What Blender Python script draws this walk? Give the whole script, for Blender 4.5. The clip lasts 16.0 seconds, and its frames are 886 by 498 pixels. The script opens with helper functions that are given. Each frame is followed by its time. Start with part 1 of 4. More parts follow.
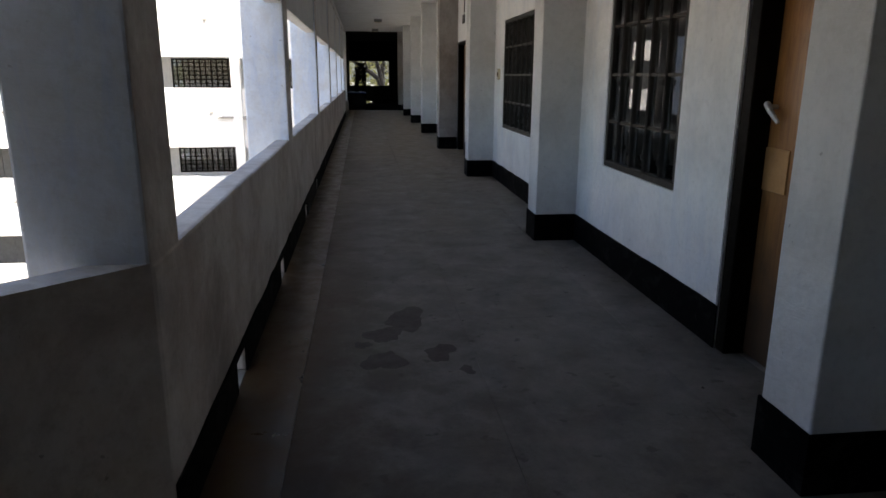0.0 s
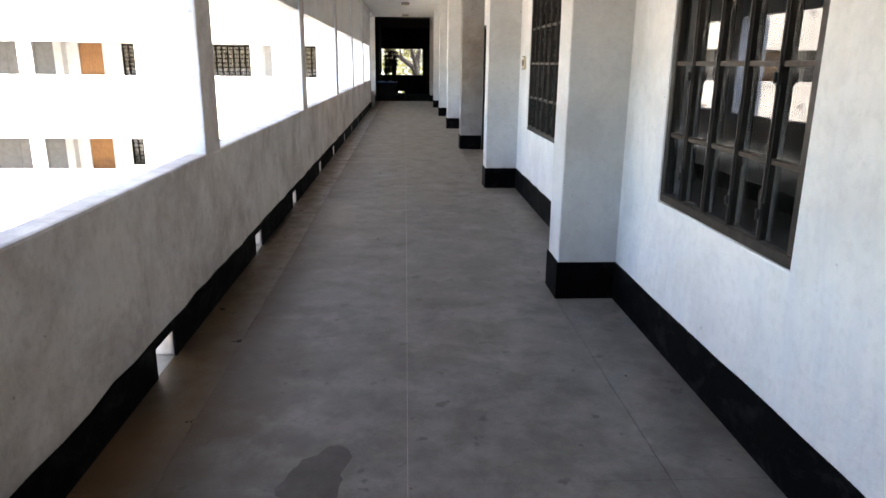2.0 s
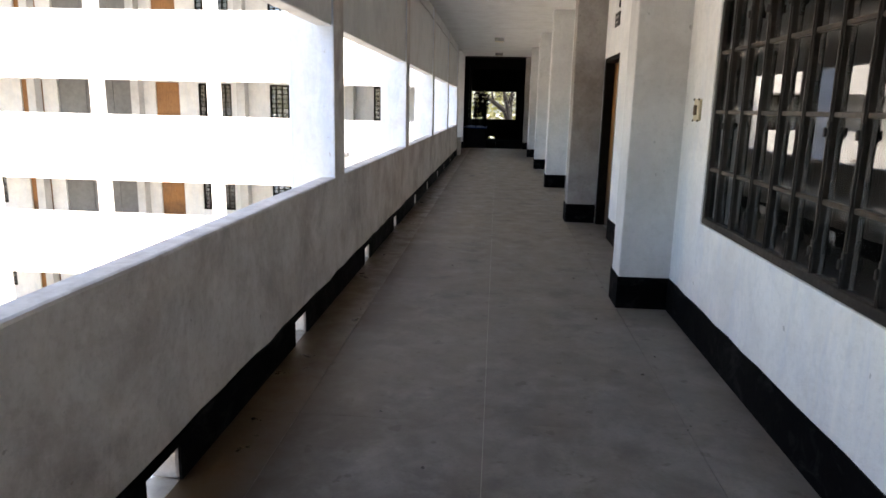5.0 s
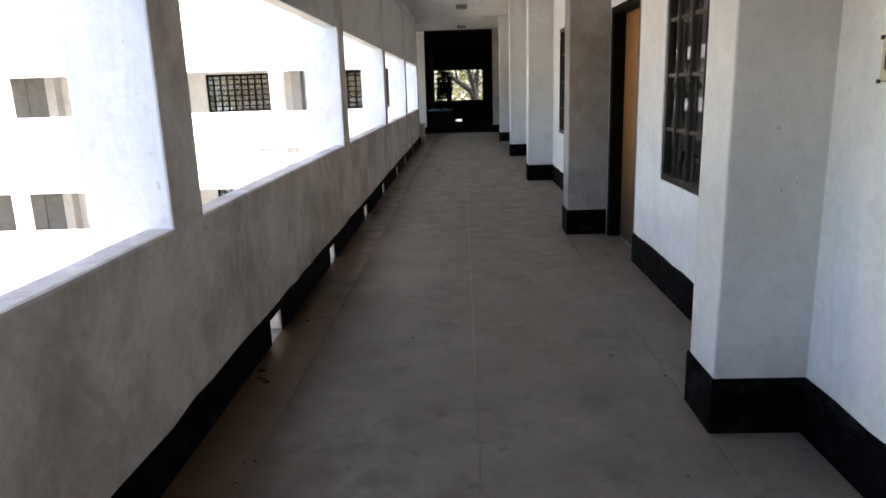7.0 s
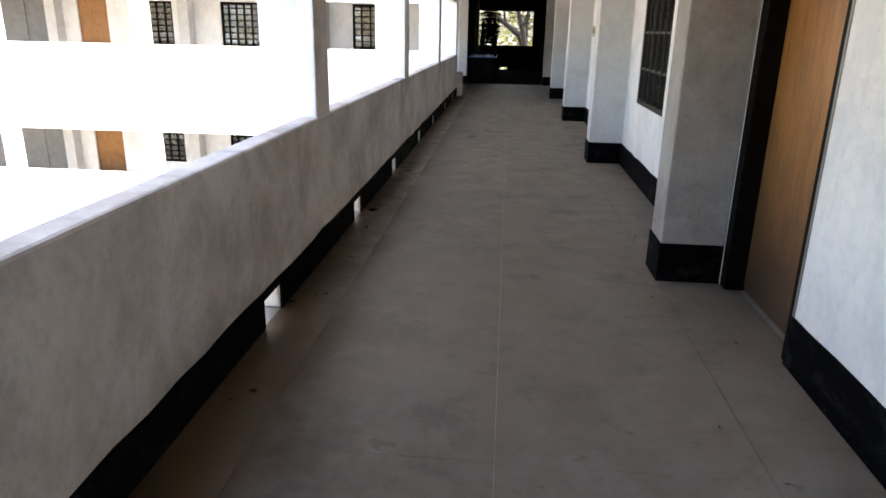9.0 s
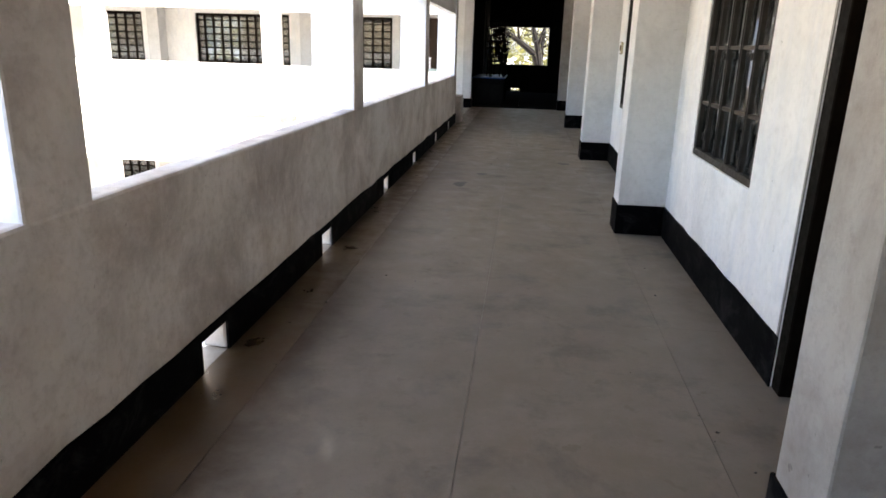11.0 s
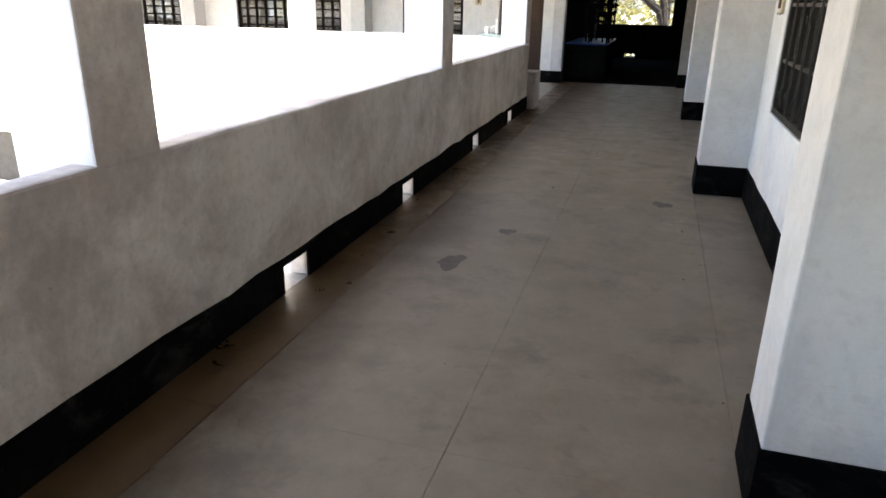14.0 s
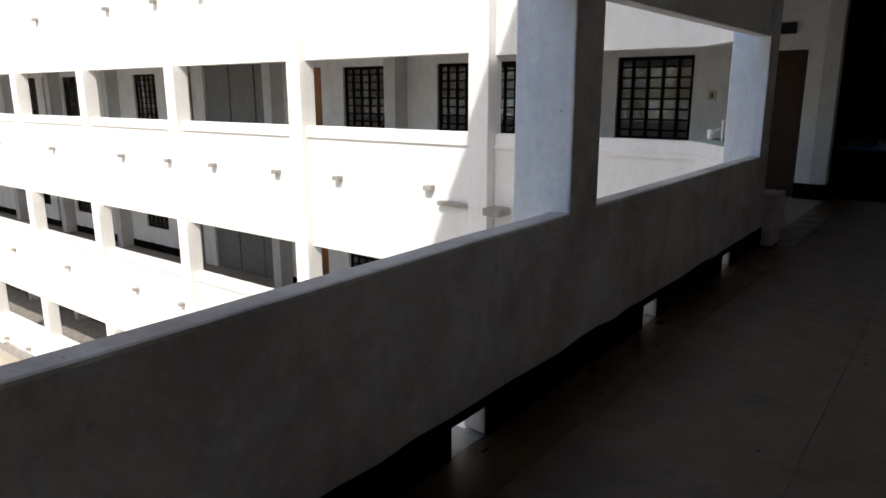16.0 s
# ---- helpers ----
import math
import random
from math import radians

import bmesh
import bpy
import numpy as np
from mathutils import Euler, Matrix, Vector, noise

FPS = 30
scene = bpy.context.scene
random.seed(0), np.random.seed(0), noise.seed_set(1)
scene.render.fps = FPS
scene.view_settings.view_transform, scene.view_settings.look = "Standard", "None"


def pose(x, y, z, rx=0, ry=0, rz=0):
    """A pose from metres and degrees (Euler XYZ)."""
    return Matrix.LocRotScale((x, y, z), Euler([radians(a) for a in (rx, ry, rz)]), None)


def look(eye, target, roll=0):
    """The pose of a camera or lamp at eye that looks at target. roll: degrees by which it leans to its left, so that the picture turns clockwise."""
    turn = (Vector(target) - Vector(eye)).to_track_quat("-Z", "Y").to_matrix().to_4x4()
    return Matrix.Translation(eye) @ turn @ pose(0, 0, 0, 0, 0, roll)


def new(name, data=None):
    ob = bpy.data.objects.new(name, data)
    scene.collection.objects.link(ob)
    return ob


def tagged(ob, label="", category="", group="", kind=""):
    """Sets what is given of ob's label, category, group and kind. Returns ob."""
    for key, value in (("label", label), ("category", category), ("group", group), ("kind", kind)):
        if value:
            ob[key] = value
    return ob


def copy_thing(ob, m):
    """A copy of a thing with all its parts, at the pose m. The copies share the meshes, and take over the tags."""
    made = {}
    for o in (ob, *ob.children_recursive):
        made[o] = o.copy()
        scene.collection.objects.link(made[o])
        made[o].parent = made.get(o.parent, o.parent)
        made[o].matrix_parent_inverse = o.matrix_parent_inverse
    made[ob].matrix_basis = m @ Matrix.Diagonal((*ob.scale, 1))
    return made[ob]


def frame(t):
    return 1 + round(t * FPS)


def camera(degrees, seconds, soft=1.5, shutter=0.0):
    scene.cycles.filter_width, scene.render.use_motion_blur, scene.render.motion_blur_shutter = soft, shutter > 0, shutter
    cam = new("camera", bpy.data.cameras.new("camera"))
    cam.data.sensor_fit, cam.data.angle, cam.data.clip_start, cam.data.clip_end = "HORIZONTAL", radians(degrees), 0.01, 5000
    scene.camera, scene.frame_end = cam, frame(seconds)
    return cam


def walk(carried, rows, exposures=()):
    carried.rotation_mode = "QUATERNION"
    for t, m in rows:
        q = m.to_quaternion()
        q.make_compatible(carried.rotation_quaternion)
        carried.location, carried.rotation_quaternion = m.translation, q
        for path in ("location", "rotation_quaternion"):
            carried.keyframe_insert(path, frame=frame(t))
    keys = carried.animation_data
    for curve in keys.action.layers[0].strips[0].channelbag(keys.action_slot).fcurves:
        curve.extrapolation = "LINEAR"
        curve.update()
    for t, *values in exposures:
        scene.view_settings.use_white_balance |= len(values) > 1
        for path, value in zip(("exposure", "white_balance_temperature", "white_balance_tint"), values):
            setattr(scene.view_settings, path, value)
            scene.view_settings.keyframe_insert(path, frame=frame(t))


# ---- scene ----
cam = camera(66.2, 16.0, soft=1.6)
PATH = [
    (0, (0.651, -0.04, 1.533), (0.877, 1.885, 1.038), 0.3),
    (0.5, (0.853, 0.369, 1.539), (1.192, 2.266, 1.006), 0.4),
    (1, (1.022, 0.821, 1.493), (1.361, 2.707, 0.921), 2.7),
    (1.5, (1.205, 1.33, 1.501), (1.37, 3.244, 0.947), 4.7),
    (2, (1.248, 1.836, 1.53), (1.356, 3.763, 1.005), 0.6),
    (2.5, (1.288, 2.363, 1.568), (1.257, 4.311, 1.116), 2.3),
    (3, (1.253, 2.891, 1.549), (1.23, 4.837, 1.088), 1.0),
    (3.5, (1.278, 3.402, 1.545), (1.215, 5.357, 1.129), 0.9),
    (4, (1.27, 3.926, 1.544), (1.077, 5.874, 1.131), 2.6),
    (4.2, (1.266, 4.155, 1.549), (1.109, 6.11, 1.157), 2.1),
    (6.3, (1.23, 6.802, 1.53), (1.092, 8.745, 1.075), 0.2),
    (6.5, (1.21, 7.066, 1.526), (1.096, 9.011, 1.078), -0.2),
    (7, (1.212, 7.691, 1.505), (1.146, 9.637, 1.045), -1.8),
    (7.5, (1.21, 8.315, 1.534), (1.04, 10.241, 1.022), 2.0),
    (8, (1.214, 8.976, 1.528), (1.135, 10.877, 0.911), -1.2),
    (8.5, (1.221, 9.638, 1.54), (1.085, 11.535, 0.92), 0.3),
    (11, (1.424, 12.952, 1.497), (1.211, 14.858, 0.928), 1.7),
    (11.5, (1.51, 13.663, 1.489), (1.328, 15.554, 0.864), -0.7),
    (12, (1.561, 14.309, 1.497), (1.302, 16.194, 0.881), 0.3),
    (12.5, (1.664, 14.97, 1.498), (1.502, 16.879, 0.926), -1.2),
    (13, (1.719, 15.596, 1.513), (1.381, 17.47, 0.902), 0.0),
    (13.5, (1.729, 16.238, 1.517), (1.406, 18.113, 0.898), -2.6),
    (14, (1.819, 16.796, 1.529), (1.283, 18.597, 0.844), 1.0),
    (14.5, (1.821, 17.468, 1.536), (1.147, 19.24, 0.9), -1.4),
    (15, (1.87, 18.157, 1.561), (1.044, 19.885, 0.986), 0.3),
    (15.5, (1.791, 18.8, 1.59), (0.807, 20.465, 1.078), -1.6),
    (16, (1.671, 19.519, 1.608), (0.478, 21.06, 1.159), -0.2),
]
EXPOSURES = [
    (0.0, 1.5, 6600, 11), (0.5, 2.75, 6700, 11), (1.0, 3.3, 6800, 11), (1.5, 3.4, 6850, 12), (2.0, 3.25, 6950, 12), (2.5, 2.75, 6950, 12), (4.0, 2.55, 6950, 12),
    (7.0, 2.55, 6900, 12), (8.5, 2.75, 6900, 12), (11.0, 3.0, 7100, 12), (13.0, 3.1, 7150, 12), (14.5, 3.0, 7150, 12), (15.0, 2.1, 7050, 12), (15.5, 1.1, 6750, 11), (16.0, 0.3, 6550, 10),
]
walk(cam, [(t, look(eye, target, roll)) for t, eye, target, roll in PATH], EXPOSURES)

# ---- daylight ----
SUN = Vector((0.298, -0.625, 0.723)).normalized()
world = bpy.data.worlds.new("sky")
scene.world = world
world.use_nodes = True
wn = world.node_tree.nodes
sky = wn.new("ShaderNodeTexSky")
sky.sky_type = "NISHITA"
sky.sun_disc = False
sky.sun_elevation = math.asin(SUN.z)
sky.sun_rotation = math.atan2(SUN.x, SUN.y)
sky.dust_density = 2.5
world.node_tree.links.new(sky.outputs["Color"], wn["Background"].inputs["Color"])
wn["Background"].inputs["Strength"].default_value = 0.15
sun_data = bpy.data.lights.new("sun", "SUN")
sun_data.energy = 3.7
sun_data.angle = radians(0.53)
sun_data.color = (1.0, 0.95, 0.87)
sun = new("sun", sun_data)
sun.matrix_world = look(SUN * 60, (0, 0, 0))


# ---- materials ----
class Mat:
    """A small builder of node materials."""

    def __init__(self, name, rough=0.8, metal=0.0, spec=0.5):
        self.m = bpy.data.materials.new(name)
        self.m.use_nodes = True
        self.t = self.m.node_tree
        self.b = self.t.nodes["Principled BSDF"]
        self.b.inputs["Roughness"].default_value = rough
        self.b.inputs["Metallic"].default_value = metal
        self.b.inputs["Specular IOR Level"].default_value = spec
        self.co = self.t.nodes.new("ShaderNodeTexCoord").outputs["Object"]

    def link(self, a, b):
        self.t.links.new(a, b)

    def coords(self, scale=(1, 1, 1), offset=(0, 0, 0)):
        n = self.t.nodes.new("ShaderNodeMapping")
        n.inputs["Scale"].default_value = scale
        n.inputs["Location"].default_value = offset
        geo = self.t.nodes.new("ShaderNodeNewGeometry")
        self.link(geo.outputs["Position"], n.inputs["Vector"])
        return n.outputs["Vector"]

    def local(self, scale=(1, 1, 1)):
        n = self.t.nodes.new("ShaderNodeMapping")
        n.inputs["Scale"].default_value = scale
        self.link(self.co, n.inputs["Vector"])
        return n.outputs["Vector"]

    def noise(self, vec, scale, detail=4.0, rough=0.6, distort=0.0):
        n = self.t.nodes.new("ShaderNodeTexNoise")
        n.inputs["Scale"].default_value = scale
        n.inputs["Detail"].default_value = detail
        n.inputs["Roughness"].default_value = rough
        n.inputs["Distortion"].default_value = distort
        self.link(vec, n.inputs["Vector"])
        return n.outputs["Fac"]

    def ramp(self, fac, stops):
        n = self.t.nodes.new("ShaderNodeValToRGB")
        el = n.color_ramp.elements
        while len(el) < len(stops):
            el.new(0.5)
        for e, (p, c) in zip(el, stops):
            e.position = p
            e.color = (*c, 1) if len(c) == 3 else c
        self.link(fac, n.inputs["Fac"])
        return n.outputs["Color"]

    def mask(self, fac, lo, hi):
        n = self.t.nodes.new("ShaderNodeMapRange")
        n.inputs["From Min"].default_value, n.inputs["From Max"].default_value = lo, hi
        self.link(fac, n.inputs["Value"])
        return n.outputs["Result"]

    def math(self, op, a, b):
        n = self.t.nodes.new("ShaderNodeMath")
        n.operation = op
        for k, v in ((0, a), (1, b)):
            if isinstance(v, (int, float)):
                n.inputs[k].default_value = v
            else:
                self.link(v, n.inputs[k])
        return n.outputs["Value"]

    def mix(self, fac, a, b, mode="MIX"):
        n = self.t.nodes.new("ShaderNodeMix")
        n.data_type, n.blend_type = "RGBA", mode
        if isinstance(fac, (int, float)):
            n.inputs["Factor"].default_value = fac
        else:
            self.link(fac, n.inputs["Factor"])
        for k, v in ((6, a), (7, b)):
            if isinstance(v, tuple):
                n.inputs[k].default_value = (*v, 1)
            else:
                self.link(v, n.inputs[k])
        return n.outputs[2]

    def colour(self, c):
        if isinstance(c, tuple):
            self.b.inputs["Base Color"].default_value = (*c, 1)
        else:
            self.link(c, self.b.inputs["Base Color"])
        return self

    def roughness(self, v):
        self.link(v, self.b.inputs["Roughness"])
        return self

    def bump(self, height, strength=0.3, distance=0.01):
        n = self.t.nodes.new("ShaderNodeBump")
        n.inputs["Strength"].default_value = strength
        n.inputs["Distance"].default_value = distance
        self.link(height, n.inputs["Height"])
        self.link(n.outputs["Normal"], self.b.inputs["Normal"])
        return self


def limewash(name, base, stain, streak, amount, run=(4.5, 4.5, 0.8), patch=0.0, spec=0.2):
    """Old limewash on plaster: blotches, runs of dirt and trowel marks."""
    m = Mat(name, 0.9, spec=spec)
    w = m.coords()
    runs = m.noise(m.coords(run), 1.0, 6, 0.72, 0.8)
    big = m.noise(w, 1.7, 6, 0.66, 0.5)
    mid = m.noise(m.coords((1, 1, 0.8), (3, 7, 1)), 4.5, 6, 0.72, 0.6)
    fine = m.noise(w, 24.0, 5, 0.7)
    c = m.mix(m.math("MULTIPLY", m.mask(big, 0.44, 0.64), amount), base, stain)
    c = m.mix(m.math("MULTIPLY", m.mask(runs, 0.47, 0.7), 0.75 * amount), c, streak)
    c = m.mix(m.math("MULTIPLY", m.mask(mid, 0.46, 0.66), 0.55 * amount), c, tuple(min(1.0, v * 1.13) for v in base))
    c = m.mix(m.math("MULTIPLY", m.mask(fine, 0.5, 0.66), 0.35 * amount), c, tuple(v * 0.84 for v in stain))
    spots = m.noise(w, 17.0, 3, 0.55)
    c = m.mix(m.math("MULTIPLY", m.mask(spots, 0.715, 0.745), 0.5), c, tuple(v * 0.45 for v in stain))
    if patch:
        cloud = m.noise(m.coords((1, 1, 1), (4, 1, 6)), 1.1, 8, 0.72, 0.3)
        c = m.mix(m.math("MULTIPLY", m.mask(cloud, 0.5, 0.66), patch), c, tuple(v * 0.72 for v in stain))
        c = m.mix(m.math("MULTIPLY", m.mask(cloud, 0.46, 0.34), patch), c, tuple(min(1.0, v * 1.06) for v in base))
    m.colour(c)
    trowel = m.noise(m.coords((1.0, 1.0, 2.4)), 7.0, 5, 0.6, 0.6)
    m.bump(m.math("ADD", trowel, m.math("MULTIPLY", fine, 0.35)), 0.35, 0.012)
    return m.m


WHITE = limewash("white_limewash", (0.84, 0.84, 0.83), (0.71, 0.71, 0.705), (0.66, 0.70, 0.77), 0.75)
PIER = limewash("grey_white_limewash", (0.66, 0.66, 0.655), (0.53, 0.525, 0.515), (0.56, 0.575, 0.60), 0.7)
# Pillar limewash with the blue of the skylight mixed into its colour.
SKYTINTED = limewash("sky_tinted_limewash", (0.64, 0.70, 0.79), (0.58, 0.60, 0.63), (0.42, 0.53, 0.74), 0.95)
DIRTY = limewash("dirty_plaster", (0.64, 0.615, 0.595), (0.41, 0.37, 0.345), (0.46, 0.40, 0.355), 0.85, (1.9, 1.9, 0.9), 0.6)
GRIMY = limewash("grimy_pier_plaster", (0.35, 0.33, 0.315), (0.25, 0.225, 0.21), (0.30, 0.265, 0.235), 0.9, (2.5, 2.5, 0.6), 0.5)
FACADE = limewash("sunlit_white_paint", (0.82, 0.81, 0.79), (0.76, 0.74, 0.70), (0.72, 0.68, 0.62), 0.5)
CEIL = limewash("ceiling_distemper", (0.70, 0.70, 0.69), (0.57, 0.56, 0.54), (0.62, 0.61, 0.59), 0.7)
# Plaster blackened to put the end hall's lack of light into its colour.
HALLGLOOM = limewash("hall_gloom_plaster", (0.022, 0.021, 0.020), (0.016, 0.015, 0.014), (0.028, 0.027, 0.025), 0.7, spec=0.0)


def make_floor_mat(name, tones, rub_tone, scuff_tone, pale_tone, rough, spec, silt_shaded):
    """Trowelled cement: mottled tones, rubbed and scuffed; ragged brown silty patches creep from the gutter, with the
    parapet's shade painted in.
    """
    m = Mat(name, 0.6, spec=spec)
    w = m.coords()
    big = m.noise(w, 0.9, 5, 0.6, 0.5)
    mid = m.noise(w, 4.5, 6, 0.65, 0.3)
    fine = m.noise(w, 60.0, 3, 0.6)
    rub = m.noise(m.coords((1.6, 1.1, 1), (2, 8, 0)), 2.2, 6, 0.7, 0.2)
    c = m.ramp(mid, [(0.34, tones[0]), (0.5, tones[1]), (0.66, tones[2])])
    c = m.mix(m.math("MULTIPLY", m.mask(big, 0.45, 0.62), 0.5), c, tuple(0.5 * (p + q) for p, q in zip(tones[1], rub_tone)))
    c = m.mix(m.math("MULTIPLY", m.mask(rub, 0.5, 0.66), 0.4), c, rub_tone)
    c = m.mix(m.math("MULTIPLY", m.mask(fine, 0.56, 0.72), 0.4), c, tuple(0.75 * v for v in tones[0]))
    scuff = m.noise(m.coords((1.0, 1.0, 1.0), (5, 2, 0)), 3.0, 7, 0.7, 0.25)
    c = m.mix(m.math("MULTIPLY", m.mask(scuff, 0.5, 0.68), 0.7), c, scuff_tone)
    c = m.mix(m.math("MULTIPLY", m.mask(scuff, 0.48, 0.32), 0.5), c, pale_tone)
    swirl = m.noise(m.coords((1.0, 1.0, 1.0), (9, 4, 0)), 1.5, 6, 0.68, 0.3)
    c = m.mix(m.math("MULTIPLY", m.mask(swirl, 0.5, 0.66), 0.45), c, scuff_tone)
    if silt_shaded:
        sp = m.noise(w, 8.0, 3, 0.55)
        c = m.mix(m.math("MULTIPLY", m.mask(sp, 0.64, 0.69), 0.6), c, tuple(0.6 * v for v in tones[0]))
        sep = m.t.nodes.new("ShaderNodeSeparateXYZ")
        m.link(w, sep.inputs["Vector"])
        # Silty brown, darkened further to paint in the shade along the parapet foot.
        silt_shade = m.mask(m.math("ADD", sep.outputs["X"], m.math("MULTIPLY", m.math("ADD", mid, big), 0.7)), 1.5, 0.95)
        c = m.mix(m.math("MULTIPLY", silt_shade, 0.94), c, (0.056, 0.034, 0.016))
        film = m.mask(m.math("ADD", sep.outputs["Y"], m.math("MULTIPLY", swirl, 9.0)), 10.0, 19.0)
        c = m.mix(m.math("MULTIPLY", m.math("MULTIPLY", film, m.math("SUBTRACT", 1.0, silt_shade)), 0.55), c, (0.215, 0.172, 0.122))
        damp = m.noise(m.coords((1, 1, 1), (1, 6, 3)), 2.3, 6, 0.7, 0.2)
        c = m.mix(m.math("MULTIPLY", m.mask(damp, 0.53, 0.68), 0.6), c, (0.088, 0.078, 0.068))
    info = m.t.nodes.new("ShaderNodeObjectInfo")
    tint = m.ramp(info.outputs["Random"], [(0.0, (0.965, 0.965, 0.965)), (1.0, (1.03, 1.025, 1.015))])
    c = m.mix(1.0, c, tint, "MULTIPLY")
    m.colour(c)
    m.roughness(m.mask(mid, 0.5 - rough / 0.9, 0.5 + (1 - rough) / 0.9))
    m.bump(m.math("ADD", mid, m.math("MULTIPLY", fine, 0.25)), 0.2, 0.005)
    return m.m


def make_black():
    m = Mat("black_skirting_paint", 0.7, spec=0.03)
    w = m.coords()
    n = m.noise(w, 5.0, 6, 0.7)
    c = m.ramp(n, [(0.35, (0.0015, 0.0015, 0.0018)), (0.55, (0.003, 0.003, 0.0036)), (0.75, (0.009, 0.0085, 0.0085))])
    dust = m.noise(m.coords((1, 1, 1.6)), 4.0, 6, 0.7, 0.8)
    c = m.mix(m.math("MULTIPLY", m.mask(dust, 0.52, 0.68), 0.5), c, (0.038, 0.036, 0.036))
    m.colour(c)
    m.roughness(m.mask(n, -0.6, 1.0))
    m.bump(n, 0.3, 0.01)
    return m.m


def make_wood():
    m = Mat("varnished_door_wood", 0.42, spec=0.45)
    v = m.local((9, 9, 0.9))
    g = m.noise(v, 3.0, 6, 0.65, 1.4)
    c = m.ramp(g, [(0.25, (0.18, 0.070, 0.018)), (0.5, (0.33, 0.145, 0.040)), (0.8, (0.42, 0.20, 0.062))])
    dirt = m.noise(m.coords(), 2.6, 5, 0.65)
    c = m.mix(m.math("MULTIPLY", m.mask(dirt, 0.52, 0.75), 0.45), c, (0.13, 0.07, 0.03))
    sep = m.t.nodes.new("ShaderNodeSeparateXYZ")
    m.link(m.co, sep.inputs["Vector"])
    grime = m.mask(m.math("ADD", sep.outputs["Z"], m.math("MULTIPLY", dirt, 1.2)), 1.75, 0.85)
    c = m.mix(m.math("MULTIPLY", grime, 0.88), c, (0.042, 0.030, 0.021))
    m.colour(c)
    m.bump(g, 0.12, 0.004)
    return m.m


def plain(name, a, b, rough=0.6, metal=0.0, scale=8.0, spec=0.5, bump=0.15):
    """Paint or metal with a little wear: colour a, worn to b."""
    m = Mat(name, rough, metal, spec)
    w = m.coords()
    n = m.noise(w, scale, 5, 0.65)
    m.colour(m.mix(m.mask(n, 0.38, 0.72), a, b))
    m.roughness(m.mask(m.noise(w, scale * 3, 3, 0.6), -1.2 + rough, 1.0 + rough * 0.8))
    m.bump(n, bump, 0.004)
    m.b.inputs["Roughness"].default_value = rough
    return m.m


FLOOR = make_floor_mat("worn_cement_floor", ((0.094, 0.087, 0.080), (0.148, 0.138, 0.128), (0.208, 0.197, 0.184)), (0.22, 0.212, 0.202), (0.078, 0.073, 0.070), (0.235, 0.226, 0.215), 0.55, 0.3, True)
# Brown gutter cement, its tone deepened with the shade below the parapet.
GUTTER = make_floor_mat("silt_and_shade_gutter_cement", ((0.050, 0.028, 0.010), (0.064, 0.037, 0.015), (0.080, 0.048, 0.021)), (0.076, 0.045, 0.019), (0.054, 0.031, 0.012), (0.088, 0.054, 0.025), 0.4, 0.5, False)
BLACK = make_black()
WOOD = make_wood()
STEEL = plain("brown_painted_steel", (0.016, 0.011, 0.008), (0.052, 0.032, 0.016), 0.6, 0.0, 14, 0.3)
CASING = plain("grimy_window_casing", (0.012, 0.010, 0.009), (0.030, 0.024, 0.020), 0.65, 0.0, 11, 0.25)
DARKDOOR = plain("dark_brown_door_paint", (0.050, 0.022, 0.010), (0.032, 0.015, 0.008), 0.5, 0.0, 6, 0.3)
DARKWOOD = plain("dark_door_frame", (0.004, 0.003, 0.0025), (0.010, 0.008, 0.006), 0.7, 0.0, 9, 0.03)
JAMB = plain("grey_door_jamb", (0.26, 0.25, 0.24), (0.16, 0.15, 0.14), 0.8, 0.0, 10)
TABLEBLACK = plain("black_table_paint", (0.004, 0.004, 0.004), (0.008, 0.008, 0.008), 0.8, 0.0, 9, 0.0)
BLACKIRON = plain("black_iron", (0.012, 0.012, 0.012), (0.03, 0.027, 0.024), 0.5, 0.3, 20)
CHROME = plain("worn_chrome", (0.70, 0.70, 0.70), (0.5, 0.5, 0.5), 0.22, 1.0, 30)
CREAM = plain("cream_plastic", (0.62, 0.55, 0.38), (0.5, 0.42, 0.27), 0.5, 0.0, 25)
BROWNED = plain("old_bakelite", (0.10, 0.06, 0.03), (0.16, 0.1, 0.05), 0.4, 0.0, 30)
PALEPATCH = plain("pale_plywood_patch", (0.50, 0.27, 0.10), (0.42, 0.21, 0.075), 0.5, 0.0, 12)
BLUE = plain("blue_table_top", (0.012, 0.045, 0.17), (0.016, 0.04, 0.12), 0.7, 0.0, 12, 0.1)
GREYCONC = plain("weathered_concrete", (0.36, 0.34, 0.31), (0.22, 0.20, 0.18), 0.9, 0.0, 6, 0.2, 0.5)
EARTH = plain("pale_dry_earth", (0.50, 0.45, 0.37), (0.40, 0.35, 0.28), 0.95, 0.0, 0.6, 0.2, 0.6)
TEAL = plain("green_cement_ledge", (0.20, 0.27, 0.25), (0.14, 0.18, 0.17), 0.7, 0.0, 12)
BARK = plain("tree_bark", (0.045, 0.036, 0.030), (0.024, 0.019, 0.015), 0.95, 0.0, 7, 0.2, 0.8)
GREY_SHUTTER = plain("grey_shutter_paint", (0.20, 0.20, 0.20), (0.15, 0.15, 0.15), 0.6, 0.0, 5)
# Classroom surfaces; also darkens the unseen start walls to hold bounced light down.
ROOMDARK = plain("dim_distemper", (0.15, 0.145, 0.14), (0.11, 0.107, 0.10), 0.9, 0.0, 2, 0.2)
PINK = plain("pink_plastic", (0.42, 0.05, 0.16), (0.36, 0.045, 0.13), 0.4, 0.0, 10)
